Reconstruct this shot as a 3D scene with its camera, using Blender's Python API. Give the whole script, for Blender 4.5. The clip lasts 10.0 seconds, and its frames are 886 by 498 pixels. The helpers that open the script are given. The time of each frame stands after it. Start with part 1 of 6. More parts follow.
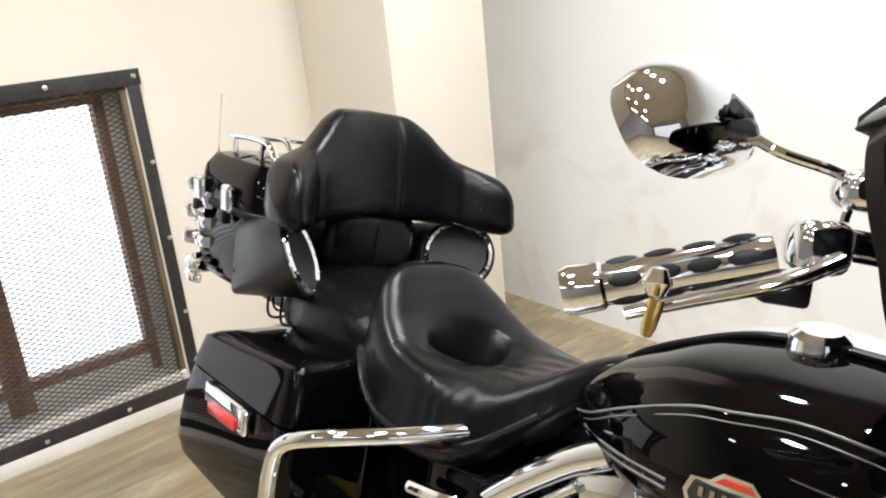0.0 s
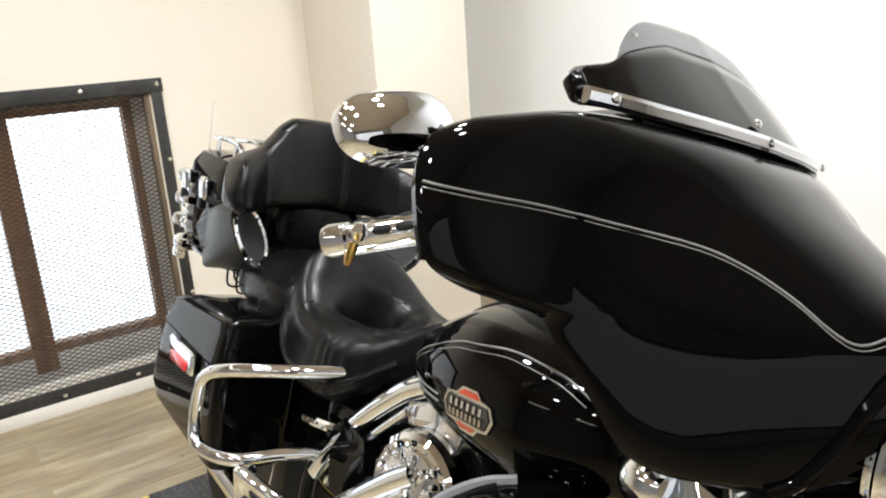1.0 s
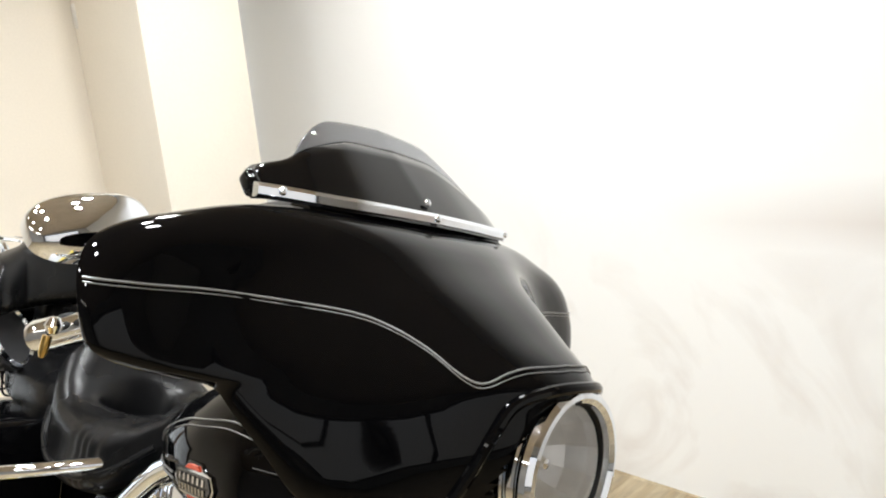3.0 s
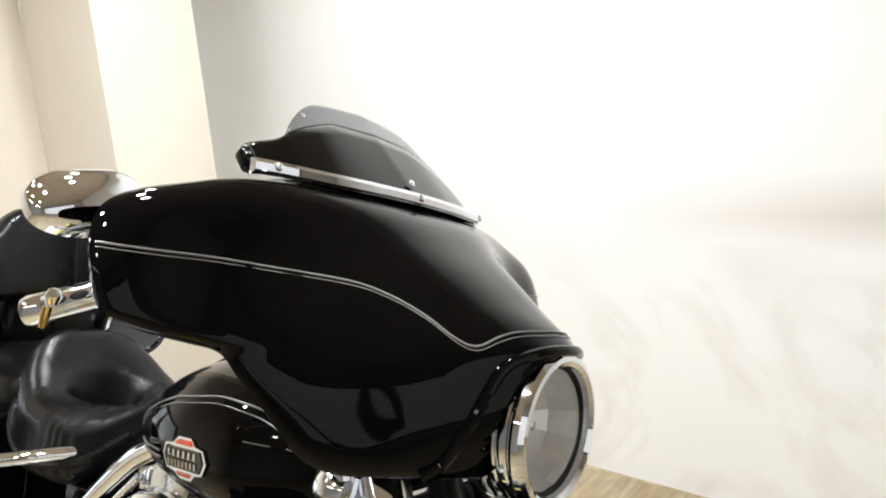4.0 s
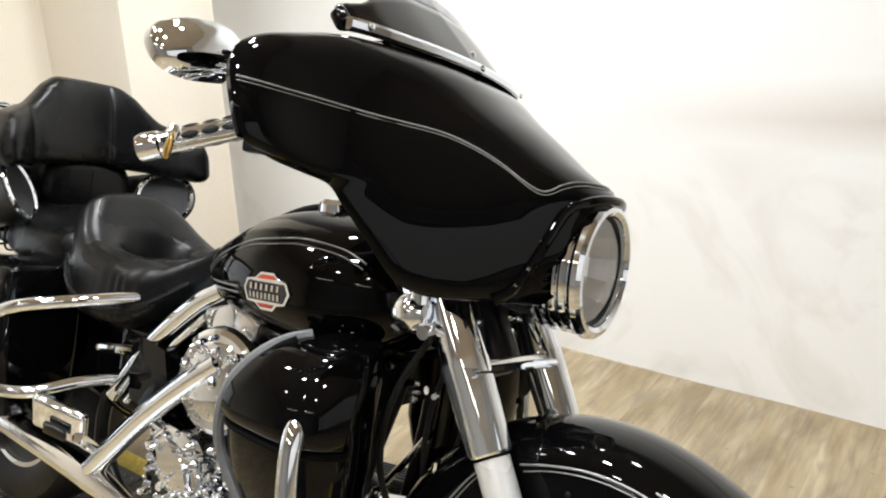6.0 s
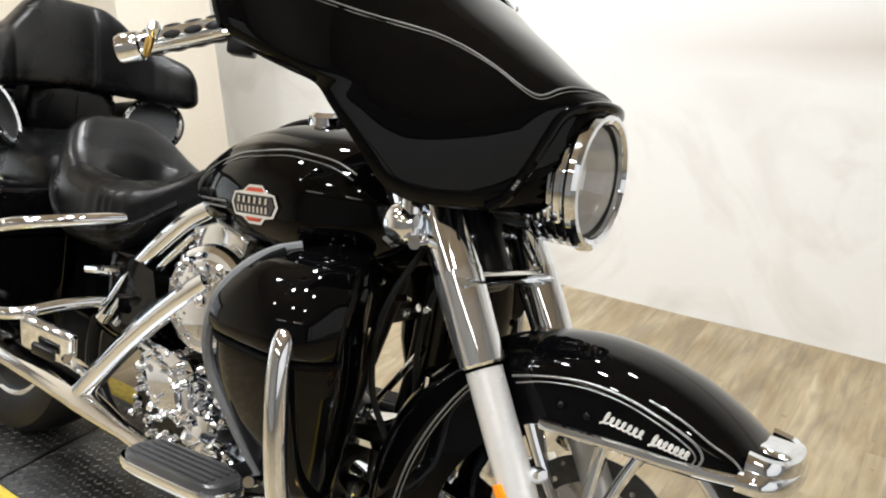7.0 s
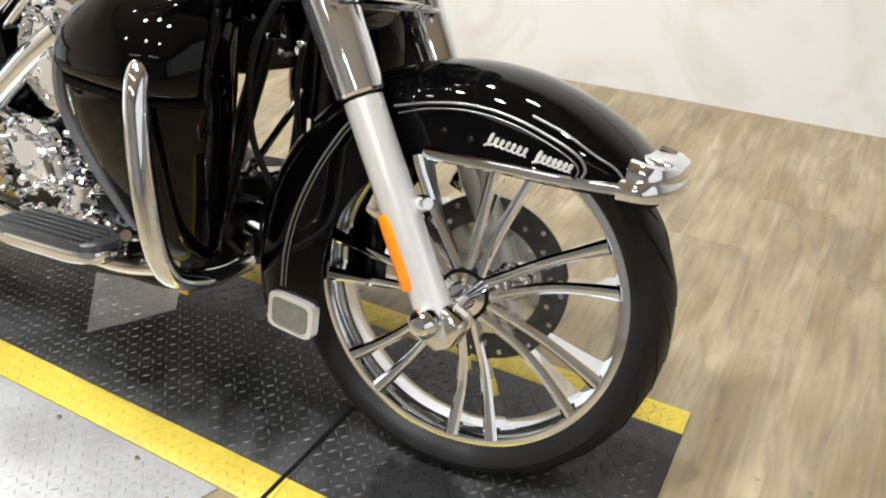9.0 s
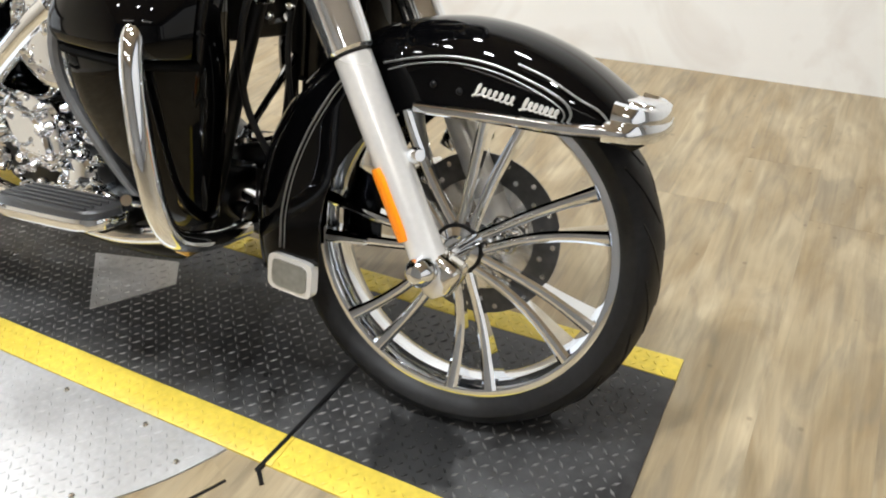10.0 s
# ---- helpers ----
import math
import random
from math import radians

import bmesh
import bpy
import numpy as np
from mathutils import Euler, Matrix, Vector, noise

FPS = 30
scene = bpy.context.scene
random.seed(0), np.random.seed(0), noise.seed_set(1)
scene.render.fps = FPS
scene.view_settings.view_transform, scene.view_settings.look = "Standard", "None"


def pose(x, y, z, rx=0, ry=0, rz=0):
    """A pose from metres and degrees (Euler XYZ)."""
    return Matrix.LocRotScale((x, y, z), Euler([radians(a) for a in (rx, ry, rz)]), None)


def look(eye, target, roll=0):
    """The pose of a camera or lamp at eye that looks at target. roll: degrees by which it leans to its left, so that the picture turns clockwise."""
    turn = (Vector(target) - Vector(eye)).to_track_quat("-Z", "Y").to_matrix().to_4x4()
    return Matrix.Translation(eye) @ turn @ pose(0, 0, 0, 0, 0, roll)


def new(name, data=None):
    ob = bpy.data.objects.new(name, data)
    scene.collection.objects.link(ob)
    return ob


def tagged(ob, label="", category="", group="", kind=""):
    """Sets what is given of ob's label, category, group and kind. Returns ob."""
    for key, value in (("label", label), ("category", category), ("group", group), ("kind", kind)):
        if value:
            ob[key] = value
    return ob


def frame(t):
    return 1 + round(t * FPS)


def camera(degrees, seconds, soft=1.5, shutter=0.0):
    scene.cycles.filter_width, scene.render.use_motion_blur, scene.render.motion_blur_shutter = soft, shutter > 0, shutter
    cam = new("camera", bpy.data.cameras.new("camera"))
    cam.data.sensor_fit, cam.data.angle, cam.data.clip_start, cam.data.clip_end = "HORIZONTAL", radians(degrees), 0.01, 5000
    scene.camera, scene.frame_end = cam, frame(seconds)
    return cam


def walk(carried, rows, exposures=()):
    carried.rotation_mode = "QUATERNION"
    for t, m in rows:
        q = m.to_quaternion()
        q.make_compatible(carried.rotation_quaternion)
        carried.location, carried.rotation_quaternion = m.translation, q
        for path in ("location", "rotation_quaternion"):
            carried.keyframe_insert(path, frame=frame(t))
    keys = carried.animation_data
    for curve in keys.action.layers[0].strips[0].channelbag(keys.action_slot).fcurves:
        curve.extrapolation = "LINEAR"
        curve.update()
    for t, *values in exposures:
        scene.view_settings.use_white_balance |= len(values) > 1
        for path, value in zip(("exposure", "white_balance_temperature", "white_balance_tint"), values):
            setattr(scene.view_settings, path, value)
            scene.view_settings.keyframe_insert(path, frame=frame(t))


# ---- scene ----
cam = camera(59.5, 10.0, soft=2.0)
PATH = [
    (0, (-0.13, -0.603, 1.268), (-1.624, 0.58, 0.661), -5.9),
    (0.5, (0.061, -0.618, 1.275), (-1.468, 0.54, 0.709), -4.1),
    (1, (0.291, -0.564, 1.279), (-1.297, 0.518, 0.723), -4.0),
    (1.5, (0.39, -0.547, 1.294), (-1.215, 0.552, 0.829), -7.0),
    (2, (0.438, -0.531, 1.298), (-1.108, 0.66, 0.865), -6.9),
    (2.5, (0.482, -0.511, 1.296), (-0.971, 0.807, 0.906), -5.8),
    (3, (0.512, -0.491, 1.296), (-0.849, 0.917, 0.891), -5.7),
    (3.2, (0.518, -0.486, 1.291), (-0.827, 0.936, 0.879), -5.2),
    (4.3, (0.493, -0.651, 1.259), (-0.7, 0.902, 0.853), -4.4),
    (4.5, (0.494, -0.702, 1.262), (-0.674, 0.863, 0.827), -3.2),
    (5, (0.48, -0.798, 1.251), (-0.673, 0.774, 0.803), -1.9),
    (5.2, (0.484, -0.82, 1.253), (-0.693, 0.724, 0.773), -2.9),
    (6.5, (0.454, -0.795, 1.179), (-0.65, 0.746, 0.541), -1.6),
    (7, (0.463, -0.796, 1.148), (-0.641, 0.712, 0.435), -2.0),
    (7.5, (0.472, -0.78, 1.106), (-0.614, 0.681, 0.279), -2.1),
    (8, (0.482, -0.766, 1.078), (-0.551, 0.674, 0.152), -2.2),
    (8.5, (0.502, -0.756, 1.049), (-0.412, 0.698, 0.025), -2.1),
    (9, (0.514, -0.765, 1.019), (-0.332, 0.645, -0.12), -2.5),
    (9.5, (0.527, -0.793, 0.993), (-0.305, 0.552, -0.231), -3.9),
    (10, (0.54, -0.815, 0.992), (-0.287, 0.59, -0.167), -4.4),
]
walk(cam, [(t, look(eye, target, roll)) for t, eye, target, roll in PATH],
     exposures=[(0.0, 0.0), (10.0, 0.0)])

# ---- world and lights ----
world = bpy.data.worlds.new("daylight")
scene.world = world
world.use_nodes = True
_bg = world.node_tree.nodes["Background"]
_sky = world.node_tree.nodes.new("ShaderNodeTexSky")
_sky.sky_type = "NISHITA"
_sky.sun_disc = False
_sky.sun_elevation = radians(40)
_sky.sun_rotation = radians(200)
world.node_tree.links.new(_sky.outputs["Color"], _bg.inputs["Color"])
_bg.inputs["Strength"].default_value = 0.12

CEIL = 2.9
WARM = (0.955, 0.985, 1.0)
# ceiling spots: x, y and watts
# (-1.95, -0.3), (-1.3, 0.95) and (0.6, -3.5) are unseen, added to brighten walls
SPOTS = [(-1.1, -0.8, 17), (-0.4, -0.6, 26), (0.4, -0.75, 20), (-1.9, -1.9, 5), (-0.4, -2.0, 9), (0.75, -2.0, 9),
         (-1.95, -0.3, 13), (-1.3, 0.95, 20), (-0.6, 0.6, 20), (0.05, 0.6, 10), (0.6, -3.5, 9)]


def area_lamp(name, shape, place, size, size_y, power, colour, spread=180):
    data = bpy.data.lights.new(name, "AREA")
    data.shape, data.size, data.size_y, data.energy, data.color = shape, size, size_y, power, colour
    ob = new(name, data)
    ob.location = place
    data.spread = radians(spread)
    return ob


for x, y, watts in SPOTS:
    area_lamp("ceiling_spot_lamp", "DISK", (x, y, CEIL - 0.035), 0.15, 0.15, watts, WARM, 136)


# ---- materials ----
def material(name):
    m = bpy.data.materials.new(name)
    m.use_nodes = True
    return m, m.node_tree.nodes, m.node_tree.links, m.node_tree.nodes["Principled BSDF"]


def surface(name, colour, rough=0.5, metal=0.0, grain=0.0, scale=40.0, bump=0.0, rough_var=0.0, coat=0.0,
            stretch=(1, 1, 1), blotch=0.0, blotch_scale=3.0, transmission=0.0, random_tint=0.0, specular=0.5):
    """A principled surface with fine grain, larger blotches and relief, in object space."""
    m, nodes, links, bsdf = material(name)
    bsdf.inputs["Base Color"].default_value = (*colour, 1)
    bsdf.inputs["Roughness"].default_value = rough
    bsdf.inputs["Metallic"].default_value = metal
    bsdf.inputs["Coat Weight"].default_value = coat
    bsdf.inputs["Coat Roughness"].default_value = 0.03
    bsdf.inputs["Transmission Weight"].default_value = transmission
    bsdf.inputs["Specular IOR Level"].default_value = specular
    if not (grain or bump or rough_var or blotch or random_tint):
        return m
    coord = nodes.new("ShaderNodeTexCoord")
    mapping = nodes.new("ShaderNodeMapping")
    mapping.inputs["Scale"].default_value = stretch
    links.new(coord.outputs["Object"], mapping.inputs["Vector"])
    fine = nodes.new("ShaderNodeTexNoise")
    fine.inputs["Scale"].default_value = scale
    fine.inputs["Detail"].default_value = 5
    big = nodes.new("ShaderNodeTexNoise")
    big.inputs["Scale"].default_value = blotch_scale
    big.inputs["Detail"].default_value = 3
    for n in (fine, big):
        links.new(mapping.outputs["Vector"], n.inputs["Vector"])

    def vary(socket, amount, last):
        ramp = nodes.new("ShaderNodeMapRange")
        ramp.inputs["To Min"].default_value, ramp.inputs["To Max"].default_value = 1 - amount, 1 + amount
        ramp.inputs["From Min"].default_value, ramp.inputs["From Max"].default_value = 0.3, 0.7
        links.new(socket, ramp.inputs["Value"])
        mul = nodes.new("ShaderNodeVectorMath")
        mul.operation = "SCALE"
        if last is None:
            mul.inputs[0].default_value = colour
        else:
            links.new(last, mul.inputs[0])
        links.new(ramp.outputs["Result"], mul.inputs["Scale"])
        return mul.outputs["Vector"]

    last = None
    if grain:
        last = vary(fine.outputs["Fac"], grain, last)
    if blotch:
        last = vary(big.outputs["Fac"], blotch, last)
    if random_tint:
        info = nodes.new("ShaderNodeObjectInfo")
        ramp = nodes.new("ShaderNodeMapRange")
        ramp.inputs["To Min"].default_value, ramp.inputs["To Max"].default_value = 1 - random_tint, 1 + random_tint
        links.new(info.outputs["Random"], ramp.inputs["Value"])
        mul = nodes.new("ShaderNodeVectorMath")
        mul.operation = "SCALE"
        if last is None:
            mul.inputs[0].default_value = colour
        else:
            links.new(last, mul.inputs[0])
        links.new(ramp.outputs["Result"], mul.inputs["Scale"])
        last = mul.outputs["Vector"]
    if last is not None:
        links.new(last, bsdf.inputs["Base Color"])
    if rough_var:
        ramp = nodes.new("ShaderNodeMapRange")
        ramp.inputs["From Min"].default_value, ramp.inputs["From Max"].default_value = 0.3, 0.7
        ramp.inputs["To Min"].default_value, ramp.inputs["To Max"].default_value = max(0.0, rough - rough_var), rough + rough_var
        links.new(big.outputs["Fac"], ramp.inputs["Value"])
        links.new(ramp.outputs["Result"], bsdf.inputs["Roughness"])
    if bump:
        relief = nodes.new("ShaderNodeBump")
        relief.inputs["Strength"].default_value = bump
        relief.inputs["Distance"].default_value = 0.002
        links.new(fine.outputs["Fac"], relief.inputs["Height"])
        links.new(relief.outputs["Normal"], bsdf.inputs["Normal"])
    return m


PAINT = surface("gloss_black_paint", (0.0012, 0.0012, 0.0014), 0.03, rough_var=0.015, blotch_scale=5, specular=0.2)
CHROME = surface("chrome", (0.9, 0.94, 1.0), 0.045, 1.0, rough_var=0.02, blotch_scale=8)
CHROME_WORN = surface("worn_chrome", (0.86, 0.85, 0.83), 0.11, 1.0, rough_var=0.06, blotch_scale=12)
ALLOY = surface("polished_alloy", (0.74, 0.73, 0.71), 0.2, 1.0, grain=0.06, scale=90, bump=0.08, rough_var=0.06)
SATIN_BLACK = surface("satin_black_metal", (0.004, 0.004, 0.0045), 0.35, rough_var=0.1, grain=0.2, scale=60, specular=0.25)
PLASTIC = surface("black_plastic", (0.006, 0.006, 0.0065), 0.36, grain=0.15, scale=160, bump=0.1, rough_var=0.08, specular=0.3)
RUBBER = surface("black_rubber", (0.007, 0.007, 0.0075), 0.55, specular=0.3, grain=0.25, scale=120, bump=0.15, rough_var=0.1, blotch=0.25)
TYRE = surface("tyre_rubber", (0.009, 0.009, 0.01), 0.5, specular=0.3, grain=0.3, scale=90, bump=0.2, rough_var=0.12, blotch=0.35, blotch_scale=6)
LEATHER = surface("black_leather", (0.0035, 0.0035, 0.0038), 0.28, grain=0.18, scale=260, bump=0.16, rough_var=0.07, blotch=0.15, blotch_scale=7, specular=0.22)
STRIPE = surface("silver_pinstripe", (0.2, 0.198, 0.195), 0.35, 0.4, grain=0.1, scale=200)
AMBER = surface("amber_reflector", (0.95, 0.26, 0.0), 0.35, coat=0.15, grain=0.08, scale=300, bump=0.2)
RED = surface("red_reflector", (0.55, 0.015, 0.02), 0.15, coat=0.6, grain=0.1, scale=300, bump=0.2)
BADGE_RED = surface("orange_red_enamel", (0.62, 0.07, 0.03), 0.2, coat=0.7, grain=0.05, scale=80)
BADGE_DARK = surface("dark_enamel", (0.02, 0.02, 0.022), 0.25, coat=0.6, grain=0.1, scale=80)
BRASS = surface("brass", (0.75, 0.5, 0.16), 0.2, 1.0, rough_var=0.08, blotch_scale=30)
SPEAKER = surface("speaker_cloth", (0.022, 0.022, 0.024), 0.8, grain=0.4, scale=500, bump=0.4)
WALL = surface("cream_wall_paint", (0.83, 0.765, 0.66), 0.62, grain=0.02, scale=120, bump=0.06, blotch=0.035, blotch_scale=1.2)
WALL_DARK = surface("grey_wall_paint", (0.42, 0.425, 0.43), 0.7, grain=0.05, scale=80, bump=0.06, blotch=0.08, blotch_scale=1.0)
CEILING = surface("ceiling_paint", (0.52, 0.43, 0.32), 0.8, grain=0.05, scale=60, bump=0.1, blotch=0.05)
TRIM_WHITE = surface("white_trim_paint", (0.8, 0.77, 0.71), 0.45, grain=0.03, scale=80, blotch=0.08, blotch_scale=4)
STEEL_DARK = surface("dark_painted_steel", (0.03, 0.029, 0.028), 0.45, grain=0.3, scale=70, bump=0.15, blotch=0.3, blotch_scale=8)
RAW_WOOD = surface("weathered_wood", (0.2, 0.14, 0.085), 0.65, grain=0.45, scale=30, bump=0.4, stretch=(1, 1, 0.12), blotch=0.35, blotch_scale=6)
BROWN_WOOD = surface("stained_window_wood", (0.27, 0.13, 0.055), 0.5, grain=0.3, scale=30, bump=0.2, stretch=(1, 1, 0.1), blotch=0.15)
PLATE_BLACK = surface("black_painted_tread_plate", (0.034, 0.034, 0.035), 0.4, grain=0.35, scale=50, bump=0.25, rough_var=0.16, blotch=0.5, blotch_scale=5, specular=0.36)
PLATE_YELLOW = surface("yellow_painted_tread_plate", (0.66, 0.505, 0.07), 0.38, grain=0.12, scale=70, bump=0.15, rough_var=0.1, blotch=0.1, blotch_scale=7)
PLATE_BARE = surface("bare_aluminium_tread_plate", (0.52, 0.52, 0.525), 0.38, 0.55, grain=0.1, scale=80, bump=0.15, rough_var=0.1, blotch=0.08, blotch_scale=5)
LUG_BLACK = surface("worn_black_lugs", (0.17, 0.168, 0.165), 0.37, 0.5, grain=0.45, scale=60, blotch=0.6, blotch_scale=4)
FORK_SATIN = surface("satin_fork_alloy", (0.84, 0.83, 0.81), 0.27, 0.5, grain=0.03, scale=120, rough_var=0.04)
POLISHED = surface("polished_bright_alloy", (0.9, 0.935, 0.98), 0.05, 0.94, rough_var=0.03, blotch_scale=9)
BOWL = surface("bright_reflector", (0.94, 0.94, 0.94), 0.3, 0.5, grain=0.05, scale=60)
DISC = surface("dark_brake_steel", (0.1, 0.1, 0.1), 0.4, 0.8, grain=0.2, scale=60)
GREY_EDGE = surface("grey_edge_rubber", (0.12, 0.122, 0.125), 0.5, grain=0.1, scale=90)
PAD = surface("grey_worn_rubber", (0.035, 0.035, 0.036), 0.3, grain=0.15, scale=90, bump=0.08, blotch=0.2)
VOID = surface("matt_black_recess", (0.003, 0.003, 0.003), 0.9, grain=0.2, scale=90, specular=0.1)
MUDFLAP = surface("grey_flap_plate", (0.23, 0.225, 0.2), 0.4, 0.4, grain=0.15, scale=90, bump=0.15)



def wet_stain(m, x, y, size):
    """Soaks a ragged dark, glossy stain into a floor material round a point of the platform."""
    nodes, links = m.node_tree.nodes, m.node_tree.links
    bsdf = nodes["Principled BSDF"]
    geo = nodes.new("ShaderNodeNewGeometry")
    ragged = nodes.new("ShaderNodeTexNoise")
    ragged.inputs["Scale"].default_value, ragged.inputs["Detail"].default_value = 28.0, 6
    links.new(geo.outputs["Position"], ragged.inputs["Vector"])
    away = nodes.new("ShaderNodeVectorMath")
    away.operation = "DISTANCE"
    away.inputs[1].default_value = (x, y, 0.0)
    links.new(geo.outputs["Position"], away.inputs[0])
    wobble = nodes.new("ShaderNodeMath")
    wobble.operation = "MULTIPLY_ADD"
    wobble.inputs[1].default_value = size * 1.3
    links.new(ragged.outputs["Fac"], wobble.inputs[0])
    links.new(away.outputs["Value"], wobble.inputs[2])
    mask = nodes.new("ShaderNodeMapRange")
    mask.inputs["From Min"].default_value, mask.inputs["From Max"].default_value = size * 1.45, size * 1.7
    mask.inputs["To Min"].default_value, mask.inputs["To Max"].default_value = 0.16, 1.0
    links.new(wobble.outputs["Value"], mask.inputs["Value"])
    dark = nodes.new("ShaderNodeVectorMath")
    dark.operation = "SCALE"
    links.new(bsdf.inputs["Base Color"].links[0].from_socket, dark.inputs[0])
    links.new(mask.outputs["Result"], dark.inputs["Scale"])
    links.new(dark.outputs["Vector"], bsdf.inputs["Base Color"])


for m in (PLATE_BLACK, LUG_BLACK):
    wet_stain(m, 0.057, -0.124, 0.085)


def glass_material(name, colour, rough=0.0, ior=1.2):
    m, nodes, links, bsdf = material(name)
    bsdf.inputs["Base Color"].default_value = (*colour, 1)
    bsdf.inputs["Roughness"].default_value = rough
    bsdf.inputs["Transmission Weight"].default_value = 1.0
    bsdf.inputs["IOR"].default_value = ior
    return m


SMOKED = glass_material("smoked_acrylic", (0.33, 0.34, 0.37), 0.02)
CLEAR = glass_material("clear_lens_glass", (0.98, 0.98, 0.98), 0.0, 1.06)


def glowing(name, colour, strength):
    m, nodes, links, bsdf = material(name)
    bsdf.inputs["Base Color"].default_value = (*colour, 1)
    bsdf.inputs["Emission Color"].default_value = (*colour, 1)
    bsdf.inputs["Emission Strength"].default_value = strength
    return m


OUTSIDE = glowing("bright_outdoors", (0.9, 0.95, 1.0), 1.6)
# fill glow added behind the east opening; no such source is visible
EAST_FILL = glowing("east_fill_glow", (1.0, 0.98, 0.94), 0.55)
LAMP_FACE = glowing("lamp_face", (1.0, 0.93, 0.82), 6.0)
TUBE_GLOW = glowing("tube_glow", (1.0, 0.98, 0.94), 9.0)


def plank_material():
    """Light oak boards: golden ground, long grey-brown patches, fine grain and small knots, shifted for each board."""
    m, nodes, links, bsdf = material("light_oak_boards")
    coord = nodes.new("ShaderNodeTexCoord")
    info = nodes.new("ShaderNodeObjectInfo")
    shift = nodes.new("ShaderNodeVectorMath")
    shift.operation = "SCALE"
    shift.inputs[0].default_value = (13.0, 29.0, 7.0)
    links.new(info.outputs["Random"], shift.inputs["Scale"])
    add = nodes.new("ShaderNodeVectorMath")
    links.new(coord.outputs["Object"], add.inputs[0])
    links.new(shift.outputs["Vector"], add.inputs[1])

    def noise_at(stretch, scale, detail, distortion):
        mapping = nodes.new("ShaderNodeMapping")
        mapping.inputs["Scale"].default_value = stretch
        links.new(add.outputs["Vector"], mapping.inputs["Vector"])
        n = nodes.new("ShaderNodeTexNoise")
        n.inputs["Scale"].default_value, n.inputs["Detail"].default_value, n.inputs["Distortion"].default_value = scale, detail, distortion
        links.new(mapping.outputs["Vector"], n.inputs["Vector"])
        return n.outputs["Fac"]

    def between(socket, low, high, to_low, to_high):
        r = nodes.new("ShaderNodeMapRange")
        r.inputs["From Min"].default_value, r.inputs["From Max"].default_value = low, high
        r.inputs["To Min"].default_value, r.inputs["To Max"].default_value = to_low, to_high
        links.new(socket, r.inputs["Value"])
        return r.outputs["Result"]

    def blend(fac, a, b):
        mx = nodes.new("ShaderNodeMix")
        mx.data_type = "RGBA"
        links.new(fac, mx.inputs[0])
        for k, c in ((6, a), (7, b)):
            if isinstance(c, tuple):
                mx.inputs[k].default_value = (*c, 1)
            else:
                links.new(c, mx.inputs[k])
        return mx.outputs[2]

    grain = noise_at((1.0, 0.07, 1.0), 75, 8, 0.6)
    broad = noise_at((1.0, 0.28, 1.0), 8.0, 6, 1.2)
    greys = noise_at((1.0, 0.24, 1.0), 17.0, 9, 1.4)
    colour = blend(between(broad, 0.35, 0.66, 0.0, 1.0), WOOD_A, WOOD_B)
    colour = blend(between(greys, 0.48, 0.64, 0.0, 0.5), colour, WOOD_GREY)
    knots = nodes.new("ShaderNodeTexVoronoi")
    knots.inputs["Scale"].default_value = 5.5
    links.new(add.outputs["Vector"], knots.inputs["Vector"])
    colour = blend(between(knots.outputs["Distance"], 0.015, 0.06, 0.7, 0.0), colour, (0.07, 0.05, 0.03))
    specks = nodes.new("ShaderNodeTexVoronoi")
    specks.inputs["Scale"].default_value = 16.0
    links.new(add.outputs["Vector"], specks.inputs["Vector"])
    colour = blend(between(specks.outputs["Distance"], 0.04, 0.1, 0.45, 0.0), colour, (0.09, 0.065, 0.04))
    scale = nodes.new("ShaderNodeVectorMath")
    scale.operation = "SCALE"
    links.new(colour, scale.inputs[0])
    both = nodes.new("ShaderNodeMath")
    both.operation = "MULTIPLY"
    links.new(between(grain, 0.3, 0.7, 0.82, 1.16), both.inputs[0])
    links.new(between(info.outputs["Random"], 0.0, 1.0, 0.93, 1.05), both.inputs[1])
    links.new(both.outputs["Value"], scale.inputs["Scale"])
    links.new(scale.outputs["Vector"], bsdf.inputs["Base Color"])
    bsdf.inputs["Roughness"].default_value = 0.38
    relief = nodes.new("ShaderNodeBump")
    relief.inputs["Strength"].default_value = 0.2
    relief.inputs["Distance"].default_value = 0.001
    links.new(grain, relief.inputs["Height"])
    links.new(relief.outputs["Normal"], bsdf.inputs["Normal"])
    return m


WOOD_A, WOOD_B, WOOD_GREY = (0.228, 0.168, 0.092), (0.37, 0.302, 0.198), (0.165, 0.138, 0.098)
PLANK = plank_material()


